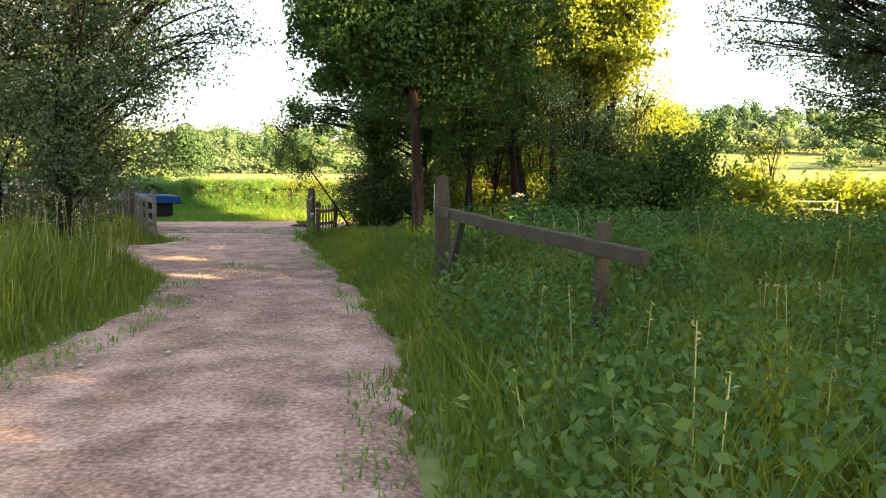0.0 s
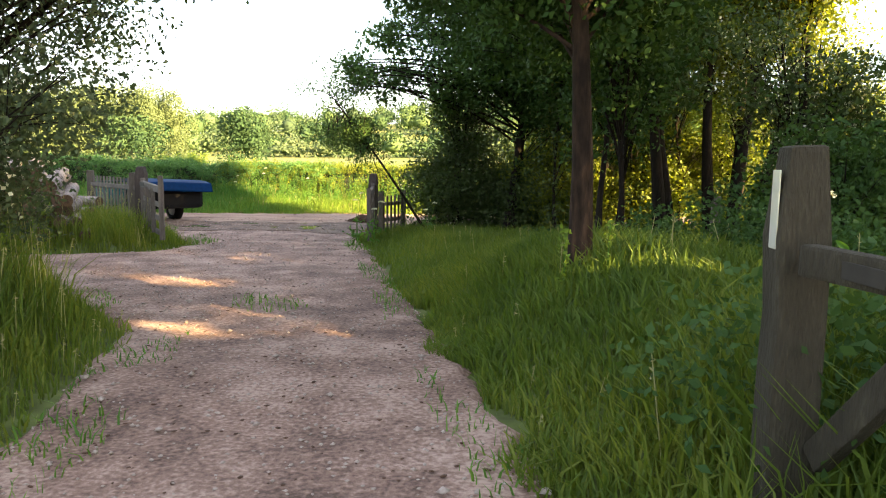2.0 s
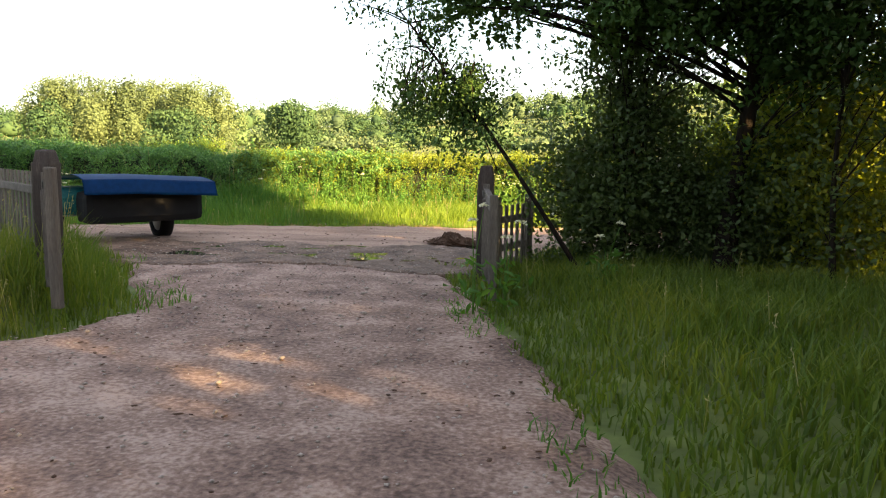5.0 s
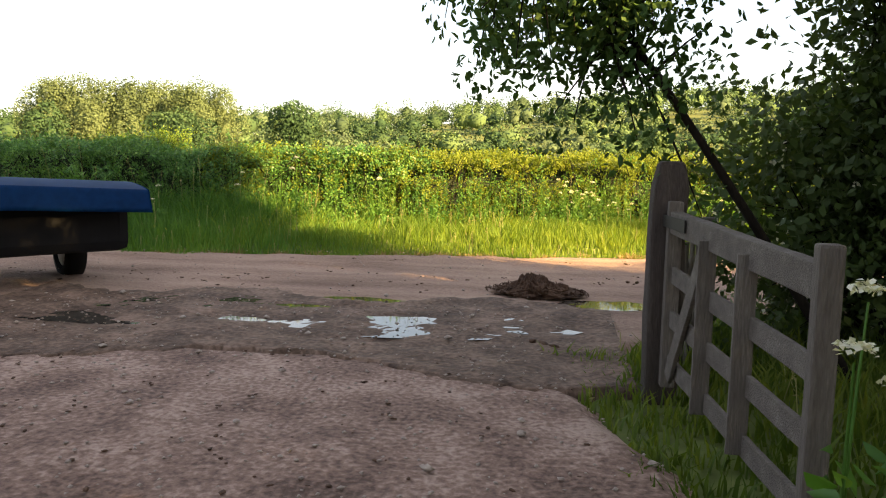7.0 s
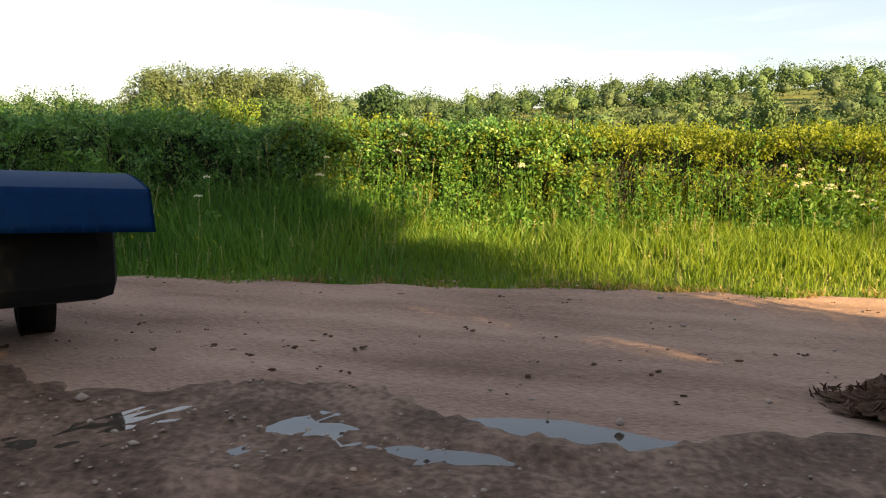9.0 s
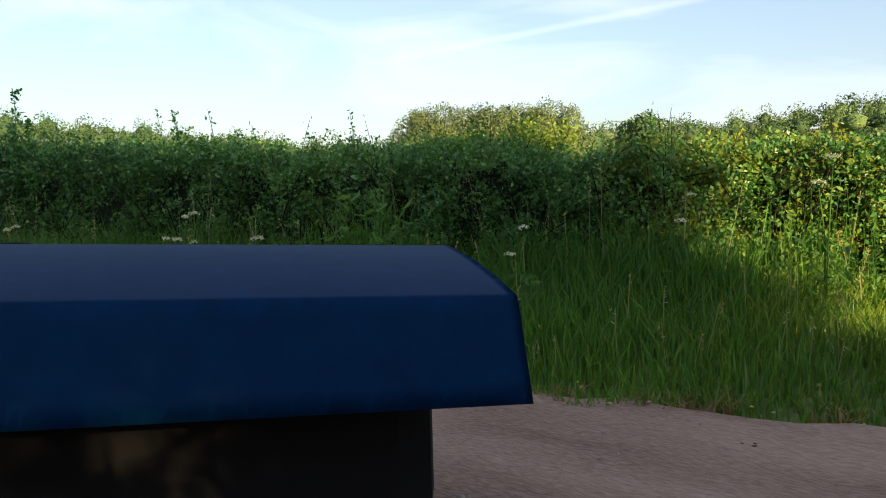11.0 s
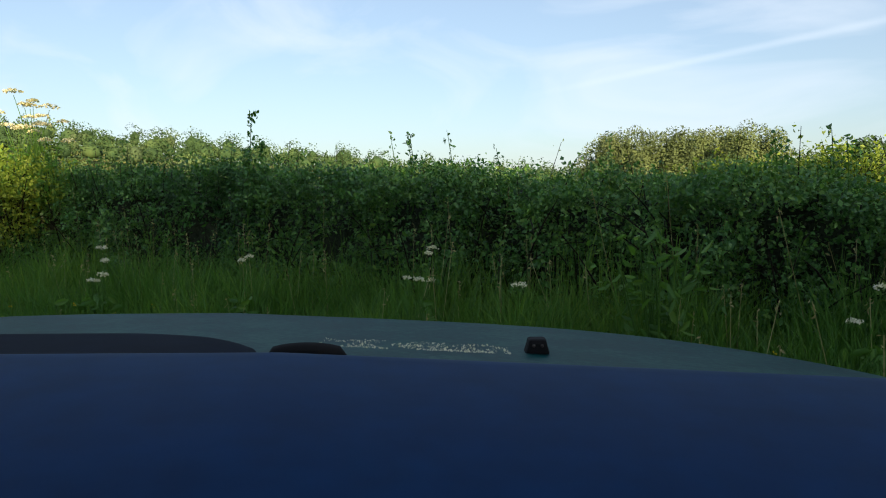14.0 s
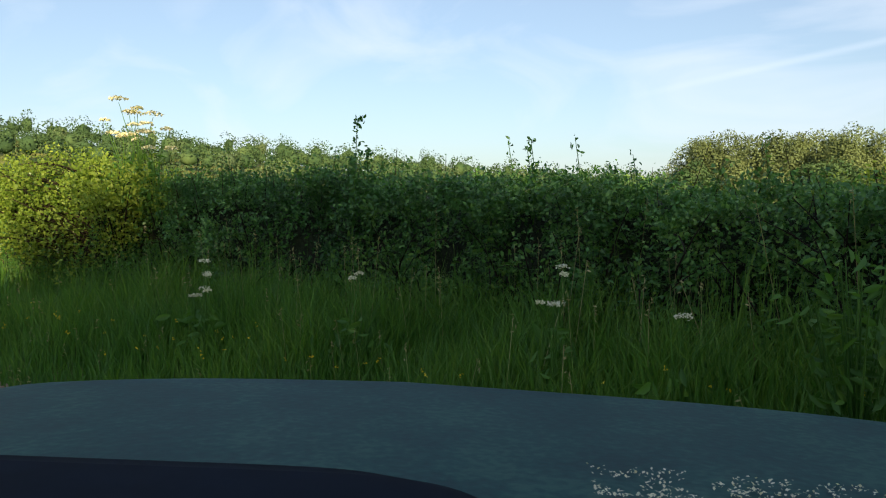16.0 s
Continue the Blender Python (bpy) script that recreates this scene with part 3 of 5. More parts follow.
# every second hazel has the leaf colour with sunlight painted in
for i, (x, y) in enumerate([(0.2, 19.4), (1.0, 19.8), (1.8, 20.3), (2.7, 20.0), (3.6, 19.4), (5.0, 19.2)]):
    tree("hazel_tree", "thin-stemmed hazel in front of sunlit shrubs", 160 + i, x, y, 4.4, 0.032, [((0, 0, 3.6), (0.9, 0.8, 0.85)), ((0.1, -0.1, 1.9), (0.7, 0.5, 0.6)), ((0, -0.1, 0.9), (0.6, 0.5, 0.5))], 30, 100, 0.08, LEAF_LIT if i % 2 else LEAF_MID, BARK, 0.3, (0.5 * math.sin(i * 1.9), 0.1), start=(0.55, 0.95))
# unseen trees added beside the field to the right, to shade bank, track and hedge
for i, (x, y, h) in enumerate([(9.6, 5.6, 9.2), (9.6, 2.6, 11.0), (10.5, -2.0, 8.0), (14.0, 0.6, 9.0), (13.0, 9.95, 17.0), (19.0, 3.5, 10.0), (15.5, -6.5, 9.0), (11.5, 0.2, 11.0), (11.5, 6.9, 9.5), (9.6, 11.2, 7.6)]):
    tree("shade_tree", "unseen leafy tree added to shade bank, track and hedge", 140 + i, x, y, h, 0.16, [((0, 0, h * 0.6), (2.4, 2.4, h * 0.38))] if h < 12 else [((0, -0.6, 11.2), (2.9, 3.3, 2.1)), ((0, 0.3, 14.4), (2.0, 2.0, 2.3))], int(7 * h), 80, 0.24, LEAF_OAK, BARK, 0.5, simple=True)
# one more out of view, its high crown added to shade the hedge
tree("shade_tree", "unseen tall tree added to shade the hedge's lower left", 155, 11.2, 8.7, 11.0, 0.18, [((0, 0, 10.3), (2.5, 2.5, 2.1))], 80, 100, 0.24, LEAF_OAK, BARK, 0.5)
# the trees on the other side of the track
for i, (x, y, h, r) in enumerate([(-6.1, 10.2, 5.8, 0.10), (-5.1, 9.9, 5.4, 0.075), (-5.45, 10.6, 6.2, 0.085), (-7.4, 11.4, 6.0, 0.10), (-8.6, 10.2, 5.5, 0.09), (-4.7, 9.5, 3.2, 0.03), (-6.6, 9.6, 3.8, 0.035)]):
    side = 1.2 if i in (1, 2) else 0.35
    tree("birch_tree" if i in (1, 2) else "hawthorn_tree", "slim dark-stemmed tree with small grey-green leaves", 40 + i, x, y, h, r,
         [((side, -0.1, 0.72 * h), (1.6, 1.5, 0.3 * h)), ((0.45 * side, 0.0, 2.3), (1.2, 1.1, 0.9)), ((0.0, 0.0, 1.2), (0.9, 0.8, 0.6))], 58 if h > 5 else 26, 440, 0.052, LEAF_GREY, BARK, 0.25, (0.3 * math.sin(i * 2.1), 0.15), blossom=420 if i in (0, 1, 3) else 0, droop=0.5, start=(0.45, 0.9))
# the wide-branched tree further right
tree("spreading_tree", "wide-branched tree with thin drooping grey-green sprays", 50, 10.4, 14.0, 6.0, 0.2,
     [((-2.2, 0, 4.6), (3.5, 2.6, 1.8)), ((-3.0, -0.4, 3.2), (1.8, 1.6, 0.9)), ((-3.3, -0.2, 2.3), (0.9, 1.0, 0.6))], 130, 460, 0.072, LEAF_GREY, BARK, 0.24, droop=0.4, start=(0.5, 0.9))
tree("sapling", "thin bare leaning sapling with few leaves", 51, 7.6, 17.6, 2.9, 0.03, [((0.1, 0, 2.3), (0.4, 0.4, 0.5))], 9, 12, 0.07, LEAF_LIT, BARK, 0.2, (0.35, 0))


def bush(label, seed, x, y, crowns, n, leaf, mat, cluster=0.28, per=150, blossom=0, name="bush"):
    h = max(c[2] for c, _ in crowns)
    return tree(name, label, seed, x, y, h, 0.04, crowns, n, per, leaf, mat, BARK, cluster, (0.1, 0), 2, "bush", blossom, 0.0, True)


# shrubs between the track and the trunks
bush("dense dark hawthorn bush beside the open gate", 60, -1.9, 20.9, [((0, 0, 0.8), (1.15, 0.85, 0.85)), ((0.35, 0, 1.55), (0.8, 0.7, 0.65)), ((-0.5, 0.1, 1.35), (0.55, 0.5, 0.45)), ((0.3, -0.1, 2.5), (0.8, 0.7, 0.8))], 150, 0.08, LEAF_MID, per=190, blossom=130)
bush("dark tangled shrub behind the gate", 61, -0.5, 20.8, [((-0.1, 0, 0.75), (0.9, 0.8, 0.8)), ((0.1, 0, 1.4), (0.6, 0.5, 0.4))], 80, 0.08, LEAF_MID, per=180)
tree("crab_apple_tree", "spreading dark tree overhanging the gate and bushes", 67, -0.7, 20.3, 4.6, 0.12,
     [((0.2, 0, 4.2), (2.5, 1.8, 1.8)), ((-2.5, -0.2, 3.5), (1.3, 1.2, 0.95)), ((1.2, -0.3, 2.7), (1.2, 1.1, 0.6))], 130, 330, 0.10, LEAF_OAK, BARK, 0.26, (0.25, 0), start=(0.6, 1.0))
# shrubs whose yellow-green is sunlight put into the leaf colour
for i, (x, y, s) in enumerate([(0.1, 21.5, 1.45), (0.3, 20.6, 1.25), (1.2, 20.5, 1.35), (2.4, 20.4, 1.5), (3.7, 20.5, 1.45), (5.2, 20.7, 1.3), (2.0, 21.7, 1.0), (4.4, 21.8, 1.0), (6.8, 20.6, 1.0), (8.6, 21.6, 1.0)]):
    bush("shrub on the lane side, leaves coloured yellow-green as sunlit", 120 + i, x, y, [((0, 0, 1.05 * s), (1.15, 0.75, 1.15 * s))], 70, 0.085, LEAF_LIT, per=150)
bush("large dark green bramble mound", 65, 4.0, 13.3, [((0, 0, 0.95), (1.6, 1.2, 1.05)), ((0.3, 0.1, 1.8), (0.8, 0.7, 0.5))], 100, 0.085, LEAF_BRAMBLE, per=170)
bush("dark green bramble clump under the trees", 68, 2.5, 12.7, [((0, 0, 0.7), (0.9, 0.8, 0.8))], 55, 0.075, LEAF_BRAMBLE, per=170)
bush("large green elder bush", 66, 6.4, 16.2, [((0, 0, 0.8), (1.6, 1.4, 0.75))], 80, 0.13, LEAF_LIT, per=140)
for i, (x, y, s) in enumerate([(10.8, 20.5, 0.9), (12.6, 20.0, 1.0), (14.6, 19.2, 1.05), (16.8, 18.6, 1.1), (11.0, 15.0, 0.85), (13.2, 14.6, 1.0)]):
    bush("bush at the field's edge, leaves coloured yellow-green as sunlit", 70 + i, x, y, [((0, 0, 0.95 * s), (1.4 * s, 1.1, 0.95 * s))], 50, 0.15, LEAF_LIT, per=85)


# hedge-top growth that looks sunlit through its leaf colour
bush("growth standing in the hedge top, coloured yellow-green as sunlit", 130, -10.5, 26.75, [((0, 0, 1.3), (1.1, 0.35, 0.16)), ((0.4, 0, 1.38), (0.5, 0.3, 0.16)), ((-0.7, 0, 1.36), (0.3, 0.25, 0.14))], 60, 0.038, LEAF_YOUNG_SUNLIT, 0.11, per=90)
bush("growth standing in the hedge top, coloured yellow-green as sunlit", 131, -17.7, 23.1, [((0.1, -0.1, 1.42), (1.0, 0.5, 0.34)), ((-1.5, -0.75, 1.45), (1.2, 0.6, 0.4)), ((-1.3, -0.85, 1.0), (0.9, 0.4, 0.4))], 170, 0.05, LEAF_YOUNG_SUNLIT, 0.15, per=130)


def leaning_branch():
    """A long bare stem leaning out over the gateway, with large leaves at its upper end."""
    rng = np.random.default_rng(9)
    root = base("leaning_tree", -2.55, 19.75, 0.0)
    wood = Tubes()
    foot, tip = Vector((0.15, 0, 0.1)), Vector((-1.95, 0.0, 3.0))
    way = [foot.lerp(tip, s) + Vector((0, 0, 0.10 * math.sin(3.1 * s))) for s in [i / 8 for i in range(9)]]
    wood.add(way, [0.031 - 0.0027 * i for i in range(9)], 8)
    pts = []
    for k in range(46):
        s = rng.uniform(0.55, 1.0)
        a = foot.lerp(tip, s)
        b = a + Vector((float(np.clip(rng.normal(), -1.3, 2)) * 0.42 + 0.05, rng.normal() * 0.45, rng.normal() * 0.35 - 0.08))
        wood.add(bend(a, b, 0.05, 3), [0.011, 0.008, 0.005, 0.003], 4)
        for q in (0.5, 0.75, 1.0):
            pts.append(np.array(a.lerp(b, q)) + np.clip(rng.normal(size=(20, 3)), -1.5, 1.5) * 0.11)
    for k in range(30):
        a = Vector((rng.uniform(-2.0, -0.95), rng.uniform(-0.45, 0.3), 2.4))
        b = Vector((a.x + rng.normal() * 0.12, a.y + rng.normal() * 0.1, 1.68 - 0.08 * (a.x + 1.3) + rng.uniform(0, 0.4)))
        wood.add(bend(a, b, 0.05, 3), [0.007, 0.006, 0.004, 0.002], 4)
        for q in (0.4, 0.7, 1.0):
            pts.append(np.array(a.lerp(b, q)) + np.clip(rng.normal(size=(26, 3)), -1.3, 1.3) * 0.08)
    for k in range(24):
        a = Vector((rng.uniform(-0.3, 2.2), rng.normal() * 0.6, 2.5 + rng.uniform(0, 2.2)))
        if a.x < -0.6 and a.z < 2.9:
            a.z += 0.6
        pts.append(np.array(a) + np.clip(rng.normal(size=(60, 3)), -1.5, 1.5) * 0.24)
        wood.add(bend((0.75, 1.0, max(0.8, a.z - rng.uniform(0.4, 1.1))), a, 0.1, 3), [0.014, 0.011, 0.007, 0.003], 4)
    wood.add([Vector((0.72, 1.0, -0.05)), Vector((0.76, 1.02, 1.6)), Vector((0.72, 0.98, 3.0)), Vector((0.78, 1.0, 4.4))], [0.04, 0.034, 0.025, 0.010], 7)
    mesh_part("trunk", wood.mesh("trunk", BARK), root)
    mesh_part("crown", leaves_mesh("crown", rng, np.concatenate(pts), 0.056, LEAF_OAK, wide=0.52, droop=0.9), root, kind="stuff")
    tagged(root, "thin leaning stem with large dark leaves over the gateway", "tree")


leaning_branch()


# ---- the hedge across the lane ----
def hedge_top(x):
    return np.interp(x, [-40, -19, -17, -15.5, -14, -9, -5, 0, 10, 45], [1.6, 1.55, 1.48, 1.42, 1.40, 1.20, 1.18, 1.16, 1.2, 1.4])


def hedge(x0, x1, seed, dens, leaf, label, leaf_mat):
    rng = np.random.default_rng(seed)
    root = base("hedge", (x0 + x1) / 2, float(HEDGE_Y((x0 + x1) / 2)), 0)
    off = np.array(root.matrix_world.translation)
    per = 12
    n = int((x1 - x0) * dens / per)
    x = rng.uniform(x0, x1, n)
    top = hedge_top(x) + 0.02 + 0.18 * np.array([noise.noise(Vector((v * 1.3, seed, 0))) for v in x])
    front = rng.uniform(0, 1, n) < 0.68
    z = np.where(front, rng.uniform(0.02, 1.03, n) ** 0.8, rng.uniform(0.84, 1.0, n)) * top
    into = np.where(front, rng.exponential(0.12, n), rng.uniform(0.0, 1.3, n))
    bulge = np.array([noise.noise(Vector((a * 1.1, b * 1.7, 3.0))) + 0.6 * noise.noise(Vector((a * 3.1, b * 3.7, 8.0))) for a, b in zip(x, z)]) * 0.4
    y = HEDGE_Y(x) + into + bulge + 0.22 * (z / top) ** 4 * front
    z = z + np.where(front, 0, rng.normal(0, 0.06, n)) + 0.08
    gap = np.array([noise.noise(Vector((a * 2.6, b * 2.6, seed + 5.0))) for a, b in zip(x, z)])
    keep = ((gap > -0.08) | (rng.uniform(size=n) < 0.2) | (z > top * 0.9)) & ((z > 0.4) | (rng.uniform(size=n) < 0.5))
    x, y, z = x[keep], y[keep], z[keep]
    # leaves stand in sprays of a dozen along a short twig
    c = np.repeat(np.stack([x, y, z], 1), per, 0)
    run = np.repeat(unit(rng.normal(size=(len(x), 3)) + np.array([0, -0.5, 0.3])), per, 0) * rng.uniform(-1, 1, (len(c), 1)) * leaf * 2.1
    p = c + run + rng.normal(size=c.shape) * leaf * 0.62 - off
    n = len(p)
    aim = np.repeat(unit(rng.normal(size=(len(x), 3)) * 0.55 + np.array([0.2, -0.75, 0.6])), per, 0)
    mesh_part("leaves", leaves_mesh("leaves", rng, p, leaf, leaf_mat, aim=aim, aim_weight=0.55, wide=0.6, simple=True), root, kind="stuff")
    # a near-black sheet inside, painted as the shade between the leaves
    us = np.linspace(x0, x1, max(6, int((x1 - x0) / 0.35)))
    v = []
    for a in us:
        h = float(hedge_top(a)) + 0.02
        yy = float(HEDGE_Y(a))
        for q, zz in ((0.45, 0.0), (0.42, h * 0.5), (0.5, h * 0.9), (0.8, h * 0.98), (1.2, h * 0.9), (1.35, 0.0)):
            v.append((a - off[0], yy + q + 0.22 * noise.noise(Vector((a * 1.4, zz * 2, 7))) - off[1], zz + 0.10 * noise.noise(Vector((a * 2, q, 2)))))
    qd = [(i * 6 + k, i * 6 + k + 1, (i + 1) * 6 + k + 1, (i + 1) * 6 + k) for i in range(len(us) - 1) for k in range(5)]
    mesh_part("inner_shade", mesh_arrays("inner_shade", v, qd, None, HEDGE_SHADE, True), root, "dark sheet painted as the shade inside the hedge")
    wood = Tubes()
    for k in range(int((x1 - x0) * 9)):
        a = rng.uniform(x0, x1)
        yy = float(HEDGE_Y(a)) + rng.uniform(-0.05, 0.25)
        s = Vector((a, yy, rng.uniform(0.05, 0.8))) - Vector(off)
        e = s + Vector((rng.normal() * 0.35, rng.normal() * 0.15 - 0.16, rng.uniform(0.3, 0.75)))
        wood.add(bend(s, e, 0.1, 3), [0.007, 0.006, 0.005, 0.003], 4)
    # bramble canes arching out of the face, with leaves along them
    along = []
    for k in range(int((x1 - x0) * (5 if dens > 2000 else 0))):
        a = rng.uniform(x0, x1)
        s = Vector((a, float(HEDGE_Y(a)) + 0.1, rng.uniform(0.5, 1.2))) - Vector(off)
        e = s + Vector((rng.normal() * 0.45, -rng.uniform(0.2, 0.5), rng.uniform(-0.35, 0.15)))
        way = bend(s, e, rng.uniform(0.15, 0.4), 8)
        wood.add(way, [0.004] * 8 + [0.002], 4)
        along.append(np.repeat(np.array([tuple(v) for v in way[1:]]), 4, 0) + rng.normal(size=(32, 3)) * 0.028)
    if along:
        mesh_part("cane_growth", leaves_mesh("cane_growth", rng, np.concatenate(along), leaf * 1.05, LEAF_WEED, aim=np.tile(np.array([0, -0.5, 0.8]), (len(along) * 32, 1)), aim_weight=0.4, wide=0.6, simple=True), root, "leafy bramble canes", kind="stuff")
    # shoots standing up out of the top, some with sunlight painted into their colour
    shoots = []
    for k in range(int((x1 - x0) * (22 if dens > 2000 else 9))):
        a = rng.uniform(x0, x1)
        s = Vector((a, float(HEDGE_Y(a)) + rng.uniform(0.1, 1.1), float(hedge_top(a)) - 0.08)) - Vector(off)
        hh = rng.uniform(0.10, 0.34) * (1.6 if rng.uniform() < 0.2 else 1)
        e = s + Vector((rng.normal() * 0.08, rng.normal() * 0.05, hh))
        wood.add([s, e], [0.005, 0.002], 4)
        shoots.append(np.array([s.lerp(e, q) for q in np.linspace(0.1, 1, 9)]) + rng.normal(size=(9, 3)) * 0.02)
    mesh_part("twig_growth", wood.mesh("twig_growth", BARK), root, kind="stuff")
    mesh_part("young_growth", leaves_mesh("young_growth", rng, np.concatenate(shoots), leaf * 0.75, LEAF_YOUNG_SUNLIT if leaf_mat == LEAF_HEDGE_SUNLIT or x1 == -6.0 else leaf_mat, wide=0.42, simple=True), root, "young upright shoots", kind="stuff")
    tagged(root, label, "hedge", "hedge along the lane")


# leaf colour changes along the hedge with where sun and shade fall
hedge(-40, -20, 80, 1100, 0.095, "clipped green field hedge along the lane, coloured as sunlit", LEAF_HEDGE_SUNLIT)
hedge(-20, -12.5, 81, 11500, 0.041, "bramble hedge along the lane, coloured dark green as shaded", LEAF_HEDGE_SHADED)
hedge(-12.5, -6.0, 82, 12000, 0.04, "bramble hedge along the lane, coloured dark green as shaded", LEAF_HEDGE_SHADED)
hedge(-9.3, 4, 83, 8100, 0.043, "hedge behind tall grass, coloured yellow-green as sunlit", LEAF_HEDGE_SUNLIT)
hedge(4, 45, 84, 900, 0.11, "clipped green field hedge along the lane, coloured as sunlit", LEAF_HEDGE_SUNLIT)


# ---- grass ----
def grass_patch(name, label, seed, pick, tall, n, box, width=0.006, lean=0.35, seeds=0.0, material=None):
    """Blades over the part of the box (x0, x1, y0, y1) that pick(x, y) keeps."""
    rng = np.random.default_rng(seed)
    x, y = rng.uniform(box[0], box[1], n), rng.uniform(box[2], box[3], n)
    keep = pick(x, y, rng)
    x, y = x[keep], y[keep]
    h = tall(x, y)
    tuft = np.array([noise.noise(Vector((a * 1.6, b * 1.6, seed))) for a, b in zip(x, y)])
    h = h * (1 + 0.45 * tuft)
    at = np.stack([x, y, height(x, y)], 1)
    me = blades_mesh(name, rng, at, h, material or GRASS, width, lean)
    ob = tagged(new(name, me), label, "grass", kind="stuff")
    if seeds:
        k = rng.uniform(size=len(x)) < seeds
        a, hh = at[k], h[k] * rng.uniform(1.1, 1.5, k.sum())
        d = rng.normal(size=(len(a), 2)) * 0.12 * hh[:, None]
        v, q = [], []
        tip = a + np.concatenate([d, hh[:, None]], 1)
        w = np.array([0.0022, 0.0, 0.0])
        v = np.stack([a - w, a + w, tip + w, tip - w], 1).reshape(-1, 3)
        mesh_part("stalks", mesh_arrays("stalks", v, np.arange(len(a) * 4).reshape(-1, 4), None, SEED), ob, kind="stuff")
        c = np.concatenate([tip - np.array([0, 0, 0.02]) * j + rng.normal(size=tip.shape) * 0.008 for j in range(5)])
        mesh_part("seed_heads", leaves_mesh("seed_heads", rng, c, 0.03, SEED, wide=0.35, simple=True), ob, "pale feathery seed heads", kind="stuff")
    return ob


def verge_pick(x, y, rng):
    e = FAR_EDGE(x) - 0.10 + 0.07 * np.sin(x * 3.1) + 0.06 * np.sin(x * 7.7 + 1)
    f = HEDGE_Y(x) + 0.35
    return (y > e) & (y < f)


def verge_tall(x, y):
    s = np.clip((y - FAR_EDGE(x)) / 1.6, 0, 1)
    return 0.09 + 0.04 * smooth(-7, -9, x) + (0.22 + 0.36 * smooth(-7, -9, x)) * s


# the verge fades from plain green blades to the sunlit-coloured copy eastwards
grass_patch("verge_grass", "long green verge grass below the hedge", 90, lambda x, y, rng: verge_pick(x, y, rng) & (rng.uniform(size=len(x)) > smooth(-9.4, -6, x)), verge_tall, 146000, (-17, -6, 19, 28), 0.0055, 0.34, 0.005)
grass_patch("verge_grass", "verge grass below the hedge, coloured yellow-green as sunlit", 109, lambda x, y, rng: verge_pick(x, y, rng) & (rng.uniform(size=len(x)) < smooth(-9.4, -6, x)), verge_tall, 98000, (-9.4, 3, 23, 30), 0.0055, 0.4, 0.006, GRASS_SUNLIT)
grass_patch("verge_grass", "long green verge grass below the hedge", 91, verge_pick, verge_tall, 42000, (-38, -17, 12, 26), 0.009, 0.4)
grass_patch("verge_grass", "long verge grass below the hedge, coloured as sunlit", 92, verge_pick, verge_tall, 40000, (3, 40, 25, 36), 0.012, 0.4, material=GRASS_SUNLIT)


def weed_pick(x, y, rng):
    d = HEDGE_Y(x) - y
    k = np.array([noise.noise(Vector((a * 1.3, b * 1.3, 33))) for a, b in zip(x, y)])
    return (d > -0.15) & (d < 0.55) & (k > -0.15)


def weed_tall(x, y):
    return (0.52 + 0.38 * smooth(0.5, 0.0, HEDGE_Y(x) - y)) * (1 - 0.35 * smooth(-9, -6, x))


grass_patch("tall_weeds", "tall stems and grasses growing up the hedge", 99, weed_pick, weed_tall, 34000, (-20, -6.8, 21, 28), 0.0055, 0.13, 0.006)
grass_patch("tall_weeds", "tall stems and grasses growing up the hedge, yellowed as sunlit", 112, weed_pick, weed_tall, 20000, (-7.4, 6, 24, 30), 0.006, 0.16, 0.008, GRASS_SUNLIT)
grass_patch("dry_grass", "dry brown grass along the lane's worn edge", 107, lambda x, y, rng: (np.abs(y - FAR_EDGE(x) - 0.02 - 0.07 * np.sin(x * 3.1)) < 0.12) & (np.array([noise.noise(Vector((a * 1.9, 5, 2))) for a in x]) > 0.0), lambda x, y: 0.09 + 0 * x, 60000, (-9, 4, 23.5, 27), 0.006, 0.9, 0, DRY)


def hedge_weeds():
    """Nettles and other leafy stems standing close against the hedge."""
    rng = np.random.default_rng(106)
    n = 2400
    x = rng.uniform(-19, 6, n)
    y = HEDGE_Y(x) + 0.1 - 0.85 * rng.uniform(0, 1, n) ** 1.3
    keep = (x > -8) | (HEDGE_Y(x) - y < 0.3)
    x, y, n = x[keep], y[keep], int(keep.sum())
    h = rng.uniform(0.35, 1.05, n) * np.clip(1.05 - 0.5 * (HEDGE_Y(x) - y), 0.4, 1)
    lean = rng.normal(0, 0.06, (n, 2))
    z = height(x, y)
    ps = []
    for q in np.linspace(0.12, 1, 13):
        w = 0.05 * (1.1 - 0.6 * q)
        ps.append(np.stack([x + lean[:, 0] * q * h + rng.normal(0, w, n), y + lean[:, 1] * q * h + rng.normal(0, w, n), z + h * q], 1))
    p = np.concatenate(ps)
    ob = new("hedge_weeds", leaves_mesh("hedge_weeds", rng, p, 0.05, LEAF_WEED, aim=np.tile(np.array([0, -0.5, 0.7]), (len(p), 1)), aim_weight=0.35, wide=0.5, droop=0.3))
    tagged(ob, "leafy nettles and weeds standing against the hedge", "weeds", kind="stuff")
    tip = np.stack([x + lean[:, 0] * h, y + lean[:, 1] * h, z + h], 1)
    foot = np.stack([x, y, z], 1)
    w = np.array([0.003, 0.0, 0.0])
    v = np.stack([foot - w, foot + w, tip + w * 0.5, tip - w * 0.5], 1).reshape(-1, 3)
    mesh_part("stems", mesh_arrays("stems", v, np.arange(n * 4).reshape(-1, 4), None, GRASS), ob, kind="stuff")


hedge_weeds()


